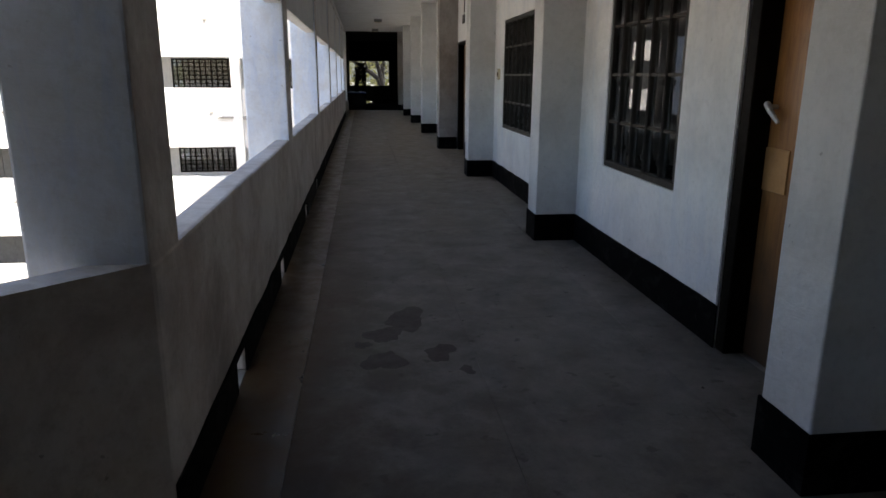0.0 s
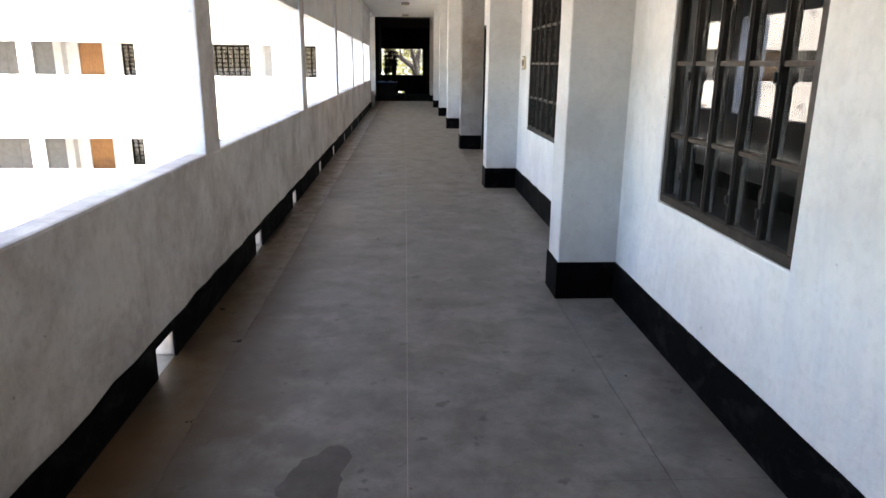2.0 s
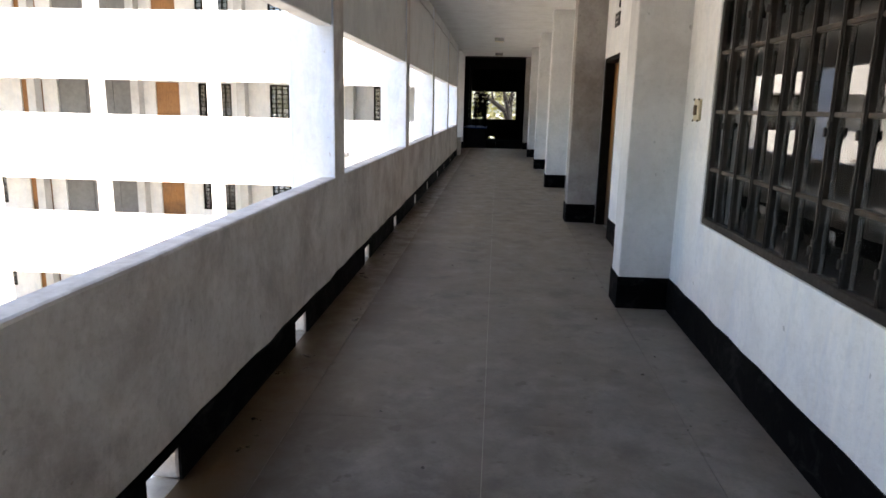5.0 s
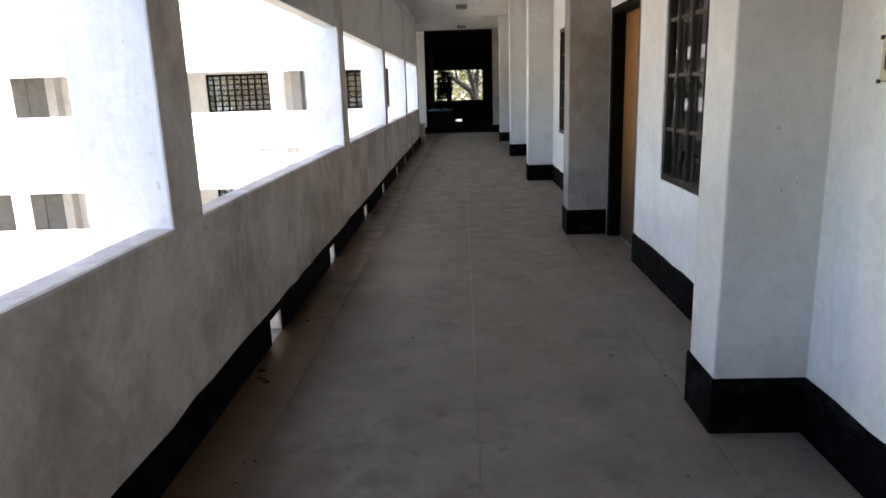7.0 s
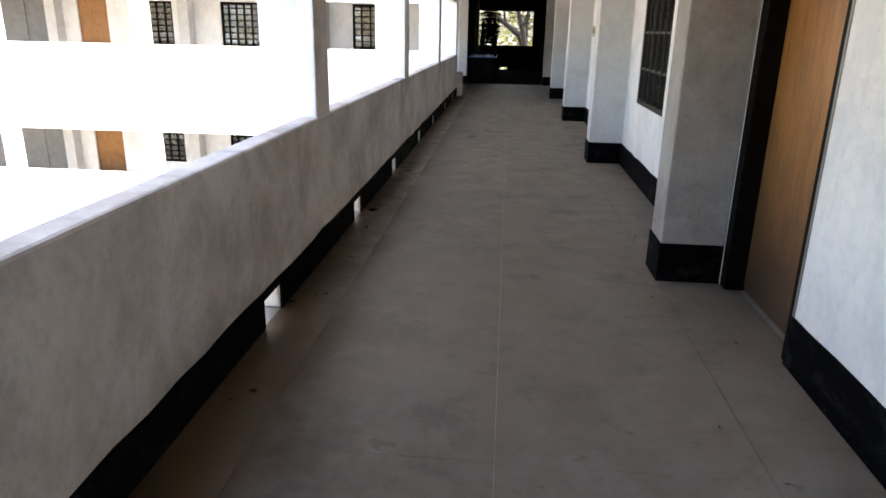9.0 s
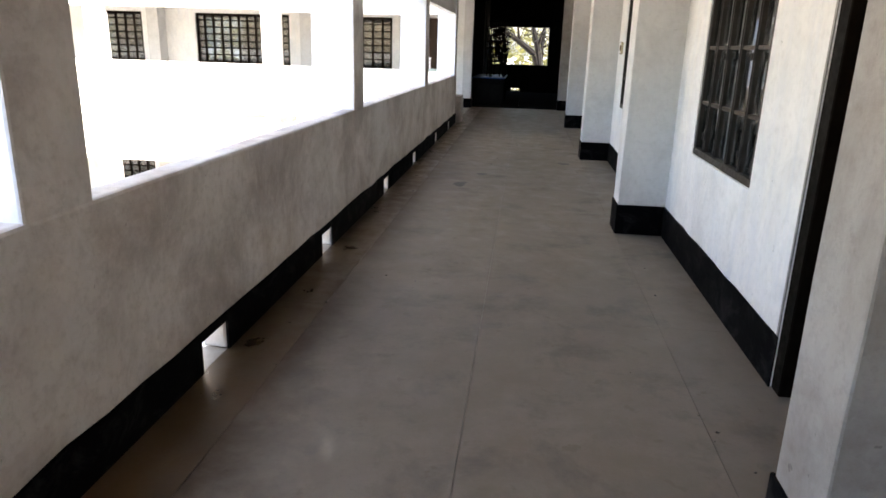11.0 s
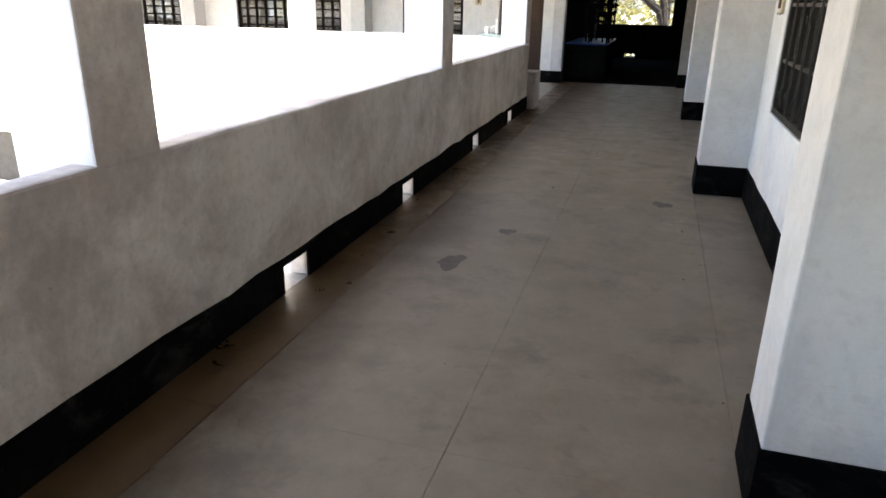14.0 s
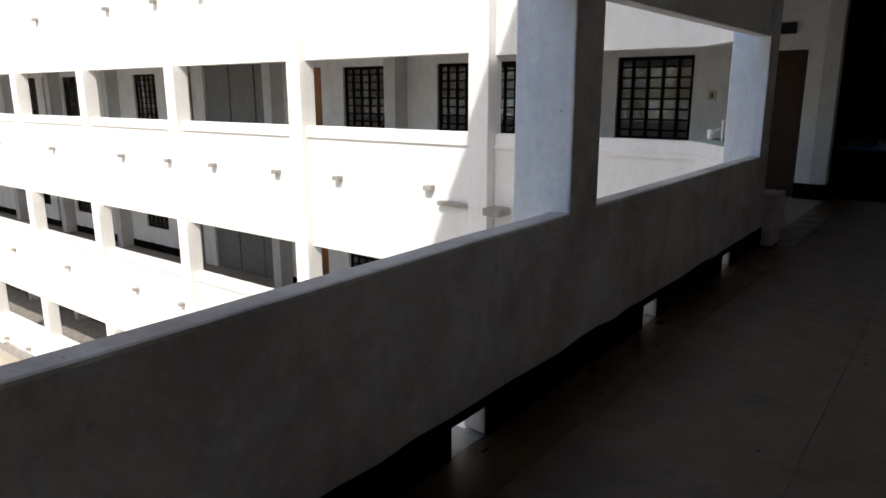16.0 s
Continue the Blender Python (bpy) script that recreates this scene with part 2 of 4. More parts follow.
BENCH = plain("classroom_bench_wood", (0.20, 0.11, 0.055), (0.13, 0.07, 0.035), 0.5, 0.0, 8)
STAINED = plain("damp_stain", (0.078, 0.073, 0.068), (0.112, 0.105, 0.098), 0.8, 0.0, 9, 0.05)


def make_leaf():
    m = Mat("sunlit_leaf", 0.55, spec=0.35)
    info = m.noise(m.coords(), 2.3, 3, 0.6)
    m.colour(m.ramp(info, [(0.3, (0.035, 0.042, 0.012)), (0.5, (0.075, 0.078, 0.022)), (0.7, (0.12, 0.112, 0.04))]))
    m.b.inputs["Transmission Weight"].default_value = 0.0
    tr = m.t.nodes.new("ShaderNodeBsdfTranslucent")
    tr.inputs["Color"].default_value = (0.21, 0.195, 0.06, 1)
    mixer = m.t.nodes.new("ShaderNodeMixShader")
    mixer.inputs["Fac"].default_value = 0.45
    m.link(m.b.outputs["BSDF"], mixer.inputs[1])
    m.link(tr.outputs["BSDF"], mixer.inputs[2])
    m.link(mixer.outputs["Shader"], m.t.nodes["Material Output"].inputs["Surface"])
    return m.m


def make_glass(name, width, height):
    """Dusty pane of that size: clear in the middle, a film of dirt round its rim."""
    m = bpy.data.materials.new(name)
    m.use_nodes = True
    t = m.node_tree
    t.nodes.remove(t.nodes["Principled BSDF"])

    def calc(op, a, b):
        n = t.nodes.new("ShaderNodeMath")
        n.operation = op
        for k, v in ((0, a), (1, b)):
            if isinstance(v, (int, float)):
                n.inputs[k].default_value = v
            else:
                t.links.new(v, n.inputs[k])
        return n.outputs["Value"]

    clear = t.nodes.new("ShaderNodeBsdfTransparent")
    clear.inputs["Color"].default_value = (0.46, 0.51, 0.57, 1)
    gloss = t.nodes.new("ShaderNodeBsdfGlossy")
    gloss.inputs["Roughness"].default_value = 0.02
    gloss.inputs["Color"].default_value = (1, 1, 1, 1)
    dust = t.nodes.new("ShaderNodeBsdfDiffuse")
    dust.inputs["Color"].default_value = (0.26, 0.245, 0.225, 1)
    fres = t.nodes.new("ShaderNodeFresnel")
    fres.inputs["IOR"].default_value = 1.5
    geo = t.nodes.new("ShaderNodeNewGeometry")
    blot = t.nodes.new("ShaderNodeTexNoise")
    blot.inputs["Scale"].default_value = 7.0
    blot.inputs["Detail"].default_value = 3.0
    t.links.new(geo.outputs["Position"], blot.inputs["Vector"])
    sep = t.nodes.new("ShaderNodeSeparateXYZ")
    t.links.new(t.nodes.new("ShaderNodeTexCoord").outputs["Object"], sep.inputs["Vector"])
    u = calc("ABSOLUTE", calc("SUBTRACT", sep.outputs["Y"], width / 2), 0.0)
    v = calc("ABSOLUTE", calc("SUBTRACT", sep.outputs["Z"], height / 2), 0.0)
    rim = calc("MAXIMUM", calc("SUBTRACT", u, width / 2 - 0.07), calc("SUBTRACT", v, height / 2 - 0.07))
    rim = calc("ADD", rim, calc("MULTIPLY", calc("SUBTRACT", blot.outputs["Fac"], 0.5), 0.07))
    rng = t.nodes.new("ShaderNodeMapRange")
    rng.interpolation_type = "SMOOTHSTEP"
    rng.inputs["From Min"].default_value, rng.inputs["From Max"].default_value = 0.0, 0.075
    rng.inputs["To Min"].default_value, rng.inputs["To Max"].default_value = 0.02, 0.55
    t.links.new(rim, rng.inputs["Value"])
    a = t.nodes.new("ShaderNodeMixShader")
    t.links.new(rng.outputs["Result"], a.inputs["Fac"])
    t.links.new(clear.outputs["BSDF"], a.inputs[1])
    t.links.new(dust.outputs["BSDF"], a.inputs[2])
    b = t.nodes.new("ShaderNodeMixShader")
    t.links.new(fres.outputs["Fac"], b.inputs["Fac"])
    t.links.new(a.outputs["Shader"], b.inputs[1])
    t.links.new(gloss.outputs["BSDF"], b.inputs[2])
    t.links.new(b.outputs["Shader"], t.nodes["Material Output"].inputs["Surface"])
    return m


LEAF = make_leaf()
GLASS = make_glass("dusty_window_glass", 0.27, 0.37)
FAR_GLASS = make_glass("dusty_gallery_glass", 4.0, 3.0)


# ---- mesh helpers ----
def mesh_from(name, verts, faces, mat):
    me = bpy.data.meshes.new(name)
    me.from_pydata([tuple(v) for v in verts], [], faces)
    me.materials.append(mat)
    me.update()
    return me


def box_data(boxes):
    verts, faces = [], []
    for x0, y0, z0, x1, y1, z1 in boxes:
        n = len(verts)
        verts += [(x0, y0, z0), (x1, y0, z0), (x1, y1, z0), (x0, y1, z0), (x0, y0, z1), (x1, y0, z1), (x1, y1, z1), (x0, y1, z1)]
        faces += [tuple(n + i for i in f) for f in ((0, 3, 2, 1), (4, 5, 6, 7), (0, 1, 5, 4), (1, 2, 6, 5), (2, 3, 7, 6), (3, 0, 4, 7))]
    return verts, faces


def bevelled(me, width, segments=2):
    bm = bmesh.new()
    bm.from_mesh(me)
    edges = [e for e in bm.edges if len(e.link_faces) == 2 and e.calc_face_angle(0) > 0.6]
    bmesh.ops.bevel(bm, geom=edges, offset=width, segments=segments, profile=0.5, affect="EDGES")
    bm.to_mesh(me)
    bm.free()
    return me


def boxes_mesh(name, boxes, mat, bevel=0.0):
    me = mesh_from(name, *box_data(boxes), mat)
    return bevelled(me, bevel, 1 if bevel < 0.008 else 2) if bevel else me


def child(parent, name, me, m=None, label=""):
    ob = new(name, me)
    ob.parent = parent
    if m is not None:
        ob.matrix_basis = m
    if label:
        ob["label"] = label
    return ob


def grid_wall(name, us, vs, empty, t0, t1, mat, place, bevel=0.008):
    """A wall from a grid of cells, with the cells in empty(u, v) left open. place(u, v, t) gives the point."""
    us, vs = sorted(set(round(u, 4) for u in us)), sorted(set(round(v, 4) for v in vs))
    full = {(i, j) for i in range(len(us) - 1) for j in range(len(vs) - 1) if not empty((us[i] + us[i + 1]) / 2, (vs[j] + vs[j + 1]) / 2)}
    verts, faces, at = [], [], {}

    def vert(i, j, k):
        key = (i, j, k)
        if key not in at:
            at[key] = len(verts)
            verts.append(place(us[i], vs[j], (t0, t1)[k]))
        return at[key]

    for i, j in full:
        faces.append((vert(i, j, 0), vert(i + 1, j, 0), vert(i + 1, j + 1, 0), vert(i, j + 1, 0)))
        faces.append((vert(i, j, 1), vert(i, j + 1, 1), vert(i + 1, j + 1, 1), vert(i + 1, j, 1)))
        for (a, b), (p, q) in (((i - 1, j), ((i, j), (i, j + 1))), ((i + 1, j), ((i + 1, j + 1), (i + 1, j))), ((i, j - 1), ((i + 1, j), (i, j))), ((i, j + 1), ((i, j + 1), (i + 1, j + 1)))):
            if (a, b) not in full:
                faces.append((vert(*p, 0), vert(*q, 0), vert(*q, 1), vert(*p, 1)))
    me = mesh_from(name, verts, faces, mat)
    bm = bmesh.new()
    bm.from_mesh(me)
    bmesh.ops.recalc_face_normals(bm, faces=bm.faces)
    bmesh.ops.dissolve_limit(bm, angle_limit=0.01, verts=bm.verts, edges=bm.edges)
    bm.to_mesh(me)
    bm.free()
    return bevelled(me, bevel) if bevel else me


def uneven(me, amount=0.004, scale=1.7, cell=0.35):
    """Hand-laid plaster: cuts long faces into cells and shifts the points a little."""
    bm = bmesh.new()
    bm.from_mesh(me)
    for axis in (1, 2):
        lo, hi = min(v.co[axis] for v in bm.verts), max(v.co[axis] for v in bm.verts)
        normal = Vector((0, 1, 0)) if axis == 1 else Vector((0, 0, 1))
        k = lo + cell
        while k < hi - 0.05:
            bmesh.ops.bisect_plane(bm, geom=bm.verts[:] + bm.edges[:] + bm.faces[:], plane_co=normal * k, plane_no=normal, dist=0.0005)
            k += cell
    for v in bm.verts:
        if v.co.z > 0.2:
            n = noise.noise_vector(v.co * scale) + 0.6 * noise.noise_vector(v.co * scale * 3.1)
            v.co += amount * Vector((n.x, 0, n.z))
    for f in bm.faces:
        f.smooth = False
    bm.to_mesh(me)
    bm.free()
    return me


def tube(points, radius, sides=8, taper=None):
    """Vertices and faces of a tube along points; taper: a radius for each point."""
    verts, faces = [], []
    pts = [Vector(p) for p in points]
    for n, p in enumerate(pts):
        way = (pts[min(n + 1, len(pts) - 1)] - pts[max(n - 1, 0)]).normalized()
        side = way.cross(Vector((0, 0, 1)) if abs(way.z) < 0.9 else Vector((1, 0, 0))).normalized()
        up = side.cross(way)
        r = taper[n] if taper else radius
        verts += [p + r * (math.cos(2 * math.pi * k / sides) * side + math.sin(2 * math.pi * k / sides) * up) for k in range(sides)]
    for n in range(len(pts) - 1):
        for k in range(sides):
            a, b = n * sides + k, n * sides + (k + 1) % sides
            faces.append((a, b, b + sides, a + sides))
    faces += [tuple(range(sides))[::-1], tuple(len(verts) - sides + k for k in range(sides))]
    return verts, faces


def joined(name, parts, mat):
    verts, faces = [], []
    for v, f in parts:
        n = len(verts)
        verts += [tuple(p) for p in v]
        faces += [tuple(n + i for i in q) for q in f]
    return mesh_from(name, verts, faces, mat)


def strip(name, runs, height, mat, seed, wobble=0.012):
    """Painted skirting: runs of (x0, y0, x1, y1, nx, ny, thickness) with a hand-cut wavy upper edge."""
    rng = random.Random(seed)
    parts = []
    for x0, y0, x1, y1, nx, ny, th in runs:
        n = max(2, int(math.hypot(x1 - x0, y1 - y0) / 0.22) + 1)
        verts, faces = [], []
        for k in range(n):
            f = k / (n - 1)
            x, y = x0 + (x1 - x0) * f, y0 + (y1 - y0) * f
            h = height + (rng.uniform(-wobble, wobble) if 0 < k < n - 1 else 0)
            verts += [(x, y, 0.0), (x + nx * th, y + ny * th, 0.0), (x + nx * th, y + ny * th, h - 0.004), (x + nx * (th - 0.005), y + ny * (th - 0.005), h), (x, y, h)]
        for k in range(n - 1):
            for j in range(5):
                a, b = k * 5 + j, k * 5 + (j + 1) % 5
                faces.append((a, b, b + 5, a + 5))
        faces += [(4, 3, 2, 1, 0), tuple((n - 1) * 5 + j for j in range(5))]
        parts.append((verts, faces))
    me = joined(name, parts, mat)
    bm = bmesh.new()
    bm.from_mesh(me)
    bmesh.ops.recalc_face_normals(bm, faces=bm.faces)
    bm.to_mesh(me)
    bm.free()
    return me


# ---- plan ----
WALL_X = 2.656          # corridor face of the classroom wall
PIER_X = 2.265          # corridor face of its piers
SILL, HEAD, CEILING, STOREY = 0.97, 2.125, 3.38, 3.47
SOUTH, NORTH = -7.0, 38.8
PILLARS = [2.05, 6.19, 10.445, 14.71, 18.67, 22.80, 26.885]
PIERS = [-2.1, 2.05, 6.165, 10.435, 14.575, 18.76, 22.885, 27.1, 31.2]
PW = 0.34
DRAINS = [3.14, 5.01, 7.32, 9.23, 11.59, 13.51, 15.69, 17.61, 19.84, 21.72, 23.94, 25.8]
WINDOWS = [(-0.2, 1.15), (4.16, 5.51), (7.09, 9.79), (11.38, 12.73), (16.75, 18.10), (19.60, 22.28), (23.9, 25.25)]
DOORS = [(2.50, 3.46), (13.45, 14.56), (15.10, 16.02), (26.05, 26.95)]
WZ0, WZ1, DZ = 0.805, 2.285, 2.20


def structure(name, me, label=""):
    return tagged(new(name, me), label=label, kind="structure")


# corridor parapet with drain slots through its foot, and the lintel wall above the openings
def in_drain(y, z):
    return z < 0.155 and any(d < y < d + 0.28 for d in DRAINS)


structure("wall_parapet", uneven(grid_wall("parapet", [2.06, 27.2, *DRAINS, *[d + 0.28 for d in DRAINS]], [0.0, 0.155, SILL], in_drain, -0.13, 0.0, DIRTY, lambda u, v, t: (t, u, v), 0.016)),
          "dirty plastered parapet wall with drain slots")
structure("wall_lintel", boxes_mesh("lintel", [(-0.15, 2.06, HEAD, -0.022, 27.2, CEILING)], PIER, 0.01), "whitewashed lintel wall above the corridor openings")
pillar_me = boxes_mesh("pillar", [(-0.365, 0, -0.3, -0.003, PW, CEILING)], SKYTINTED, 0.012)
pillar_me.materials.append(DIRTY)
# Corridor faces take the parapet's plaster, darker than the sides painted with skylight.
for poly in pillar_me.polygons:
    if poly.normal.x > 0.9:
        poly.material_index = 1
pillar = tagged(new("pillar", pillar_me), "limewashed square concrete pillar on the parapet, tinted with skylight blue", "pillar", "pillars along the parapet", "structure")
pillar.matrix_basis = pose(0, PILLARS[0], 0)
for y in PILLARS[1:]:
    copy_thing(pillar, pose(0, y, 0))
runs, last = [], 2.06
for d in DRAINS:
    runs.append((0.0, last, 0.0, d, 1, 0, 0.012))
    last = d + 0.28
runs.append((0.0, last, 0.0, 27.2, 1, 0, 0.012))
low = strip("baseboard", runs, 0.2, BLACK, 3)
high = strip("band", [(0.0, d, 0.0, d + 0.28, 1, 0, 0.012) for d in DRAINS], 0.2, BLACK, 4)
for v in high.vertices:
    if v.co.z < 0.1:
        v.co.z = 0.157
structure("baseboard_parapet", low, "black painted skirting along the parapet")
structure("baseboard_band", high, "black painted band above the drain slots")

# classroom wall with doors and windows
def in_opening(y, z):
    return any(a < y < b and WZ0 < z < WZ1 for a, b in WINDOWS) or any(a < y < b and z < DZ for a, b in DOORS)


edges = [SOUTH, NORTH] + [e for w in WINDOWS + DOORS for e in w]
structure("wall_classrooms", grid_wall("classroom_wall", edges, [0.0, WZ0, DZ, WZ1, CEILING], in_opening, WALL_X, WALL_X + 0.25, WHITE, lambda u, v, t: (t, u, v), 0.008),
          "whitewashed classroom wall with doors and barred windows")
pier_me = uneven(boxes_mesh("pier", [(PIER_X, 0, 0, WALL_X + 0.01, 0.32, CEILING)], PIER, 0.01), 0.0035, 2.3, 0.3)
pier = tagged(new("pier", pier_me), "limewashed square pier against the classroom wall", "pier", "piers along the classroom wall", "structure")
pier.matrix_basis = pose(0, PIERS[0], 0)
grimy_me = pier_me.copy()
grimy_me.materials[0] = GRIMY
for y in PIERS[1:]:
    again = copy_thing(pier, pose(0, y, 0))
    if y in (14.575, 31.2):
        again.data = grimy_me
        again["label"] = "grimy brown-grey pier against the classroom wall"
runs = []
stops = sorted([(a, b, "door") for a, b in DOORS] + [(p, p + 0.32, "pier") for p in PIERS])
last = SOUTH
for a, b, what in stops:
    if a > last:
        runs.append((WALL_X, last, WALL_X, a, -1, 0, 0.009))
    last = b
runs.append((WALL_X, last, WALL_X, NORTH, -1, 0, 0.009))
for p in PIERS:
    runs.append((PIER_X, p - 0.009, PIER_X, p + 0.329, -1, 0, 0.009))
    runs.append((PIER_X, p, WALL_X, p, 0, -1, 0.009))
    runs.append((PIER_X, p + 0.32, WALL_X, p + 0.32, 0, 1, 0.009))
structure("baseboard_classrooms", strip("baseboard", runs, 0.255, BLACK, 5, 0.006), "black painted skirting along the classroom wall and piers")

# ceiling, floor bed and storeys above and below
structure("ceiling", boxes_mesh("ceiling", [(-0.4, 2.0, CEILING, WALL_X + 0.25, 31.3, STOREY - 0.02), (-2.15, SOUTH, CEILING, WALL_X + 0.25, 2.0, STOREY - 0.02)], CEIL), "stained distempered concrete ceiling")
floor = structure("floor", boxes_mesh("floor", [(-0.13, 2.0, -0.12, WALL_X + 0.25, NORTH + 0.25, -0.012), (-2.15, SOUTH, -0.12, WALL_X + 0.25, 2.0, -0.012)], GREYCONC), "worn grey cement corridor floor in large panels")
structure("building_upper_storeys", boxes_mesh("upper_storeys", [(-0.4, SOUTH, STOREY - 0.016, 9.0, NORTH + 0.25, 10.9)], FACADE))
structure("building_lower_storeys", boxes_mesh("lower_storeys", [(-0.36, SOUTH, -7.4, 9.0, NORTH + 0.25, -0.125)], FACADE))
# Unseen wall added across the south end to keep daylight out, coloured dark.
structure("wall_unseen_south", boxes_mesh("unseen_south_wall", [(-2.15, SOUTH - 0.25, -0.12, 9.0, SOUTH, STOREY)], ROOMDARK))

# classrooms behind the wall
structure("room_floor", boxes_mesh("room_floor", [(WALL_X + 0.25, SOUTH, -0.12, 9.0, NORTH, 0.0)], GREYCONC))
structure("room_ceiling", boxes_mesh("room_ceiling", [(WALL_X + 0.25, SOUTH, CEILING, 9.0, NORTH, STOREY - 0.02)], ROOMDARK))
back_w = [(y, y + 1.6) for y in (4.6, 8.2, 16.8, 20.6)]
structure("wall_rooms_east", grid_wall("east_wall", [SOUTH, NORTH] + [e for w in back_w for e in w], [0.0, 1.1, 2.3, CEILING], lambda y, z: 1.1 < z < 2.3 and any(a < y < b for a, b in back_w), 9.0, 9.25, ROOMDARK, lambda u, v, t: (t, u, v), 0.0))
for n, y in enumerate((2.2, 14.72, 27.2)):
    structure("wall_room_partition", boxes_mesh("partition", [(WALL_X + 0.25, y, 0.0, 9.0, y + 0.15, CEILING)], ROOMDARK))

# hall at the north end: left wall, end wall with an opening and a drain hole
# Hall surfaces are painted near-black in place of falling light.
structure("wall_hall_west", boxes_mesh("hall_west", [(-0.22, 31.3, 0.0, 0.0, NORTH, CEILING)], HALLGLOOM, 0.0), "end hall wall, its gloom painted dark")
structure("ceiling_hall", boxes_mesh("hall_ceiling", [(-0.4, 31.3, CEILING - 0.06, WALL_X, NORTH + 0.25, STOREY - 0.02)], HALLGLOOM), "end hall ceiling, its gloom painted dark")
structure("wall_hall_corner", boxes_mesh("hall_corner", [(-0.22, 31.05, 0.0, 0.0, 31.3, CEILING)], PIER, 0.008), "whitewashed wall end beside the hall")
structure("wall_hall_east", boxes_mesh("hall_east", [(WALL_X - 0.03, 31.54, 0.0, WALL_X - 0.003, NORTH, CEILING)], HALLGLOOM), "end hall wall, its gloom painted dark")
structure("wall_north", grid_wall("end_wall", [-0.22, WALL_X + 0.25, 0.0, 2.14, 0.88, 1.18], [0.0, 0.13, 0.97, 2.27, CEILING], lambda x, z: (0.0 < x < 2.14 and 0.97 < z < 2.27) or (0.88 < x < 1.18 and z < 0.13), NORTH, NORTH + 0.25, HALLGLOOM, lambda u, v, t: (u, t, v), 0.01), "end wall of the hall with a wide opening, gloom painted dark")
structure("baseboard_hall", strip("baseboard", [(-0.43, 31.05, 0.02, 31.05, 0, -1, 0.02), (0.0, 31.05, 0.0, NORTH, 1, 0, 0.02)], 0.24, BLACK, 8), "black painted skirting of the hall")
structure("parapet_end_stub", boxes_mesh("stub", [(-0.21, 27.22, 0.0, 0.12, 27.66, 0.55)], DIRTY, 0.015), "low dirty plaster stub ending the parapet")


# ---- the wing across the courtyard ----
wing = tagged(new("school_building_wing"), "white painted school wing with open galleries around a courtyard", "building")
COLS = [-4.41 - 4.137 * k for k in range(8)]
GY = 28.15              # outer face of the gallery parapet
BACK = 31.05            # back wall of the gallery
FAR_W = [(-3.40, -2.08), (-7.40, -4.82), (-10.20, -8.90), (-19.65, -18.35), (-24.6, -22.0), (-28.1, -26.8)]
FAR_D = [(-11.90, -10.95), (-17.35, -16.45), (-1.32, -0.43), (-26.2, -25.3)]
FAR_BIG = [(-15.85, -12.55)]
WEST = -33.6
SPOUTS = [-5.25 - 1.93 * k - (0.2 if k % 2 else 0.0) for k in range(13)]


def far_open(x, z):
    return any(a < x < b and 0.79 < z < 2.19 for a, b in FAR_W) or any(a < x < b and z < 2.21 for a, b in FAR_D) or any(a < x < b and z < 2.36 for a, b in FAR_BIG)


back_me = grid_wall("gallery_back", [WEST, -0.22] + [e for w in FAR_W + FAR_D + FAR_BIG for e in w], [0, 0.79, 2.19, 2.21, 2.36, CEILING], far_open, BACK, BACK + 0.2, WHITE, lambda u, v, t: (u, t, v), 0.0)
CORNER = [(-4.05, 28.2), (-1.05, 28.2), (-0.3, 27.25)]


def prism(line, thick, z0, z1):
    """A band of given thickness along a plan line, on the far side of it."""
    verts, faces = [], []
    pts = [Vector((x, y, 0)) for x, y in line]
    for n, p in enumerate(pts):
        way = (pts[min(n + 1, len(pts) - 1)] - pts[max(n - 1, 0)]).normalized()
        off = Vector((-way.y, way.x, 0)) * thick
        verts += [(p.x, p.y, z0), (p.x, p.y, z1), (p.x + off.x, p.y + off.y, z1), (p.x + off.x, p.y + off.y, z0)]
    for n in range(len(pts) - 1):
        for j in range(4):
            a, b = 4 * n + j, 4 * n + (j + 1) % 4
            faces.append((a, b, b + 4, a + 4))
    faces += [(3, 2, 1, 0), tuple(4 * (len(pts) - 1) + j for j in range(4))]
    return verts, faces


START = [(-1.9, 1.16), (-0.90, 1.16), (-0.006, 2.054)]
structure("wall_start_corner", joined("start_parapet", [prism(START, 0.13, 0.0, SILL)], DIRTY), "dirty plastered parapet turning the corner")
structure("wall_start_lintel", joined("start_lintel", [prism(START, 0.13, HEAD + 0.002, CEILING)], PIER), "whitewashed lintel turning the corner")
# Unseen dark wall, added to cut the daylight reaching the first pier.
structure("wall_unseen_start", boxes_mesh("unseen_start_wall", [(-2.15, SOUTH - 0.25, -0.12, -1.9, 1.29, STOREY)], ROOMDARK))
structure("building_start_block", boxes_mesh("start_block", [(-2.15, SOUTH, -7.4, -0.362, 1.3, -0.125)], FACADE))
front_me = boxes_mesh("gallery_parapet", [(WEST, GY, -0.12, -4.05, GY + 0.2, 1.01)], FACADE, 0.01)
band_me = boxes_mesh("parapet_coping", [(WEST, GY - 0.04, 0.80, -4.05, GY - 0.002, 1.0)], FACADE, 0.01)
beam_me = boxes_mesh("gallery_beam", [(WEST, GY, 2.185, -4.05, GY + 0.2, STOREY - 0.12)], FACADE, 0.01)
slab_me = boxes_mesh("gallery_floor", [(WEST, GY + 0.2, -0.12, 0.0, BACK + 5.0, 0.0)], GREYCONC)
soffit_me = boxes_mesh("gallery_ceiling", [(WEST, GY + 0.2, CEILING, 0.0, BACK + 5.0, STOREY - 0.125)], CEIL)
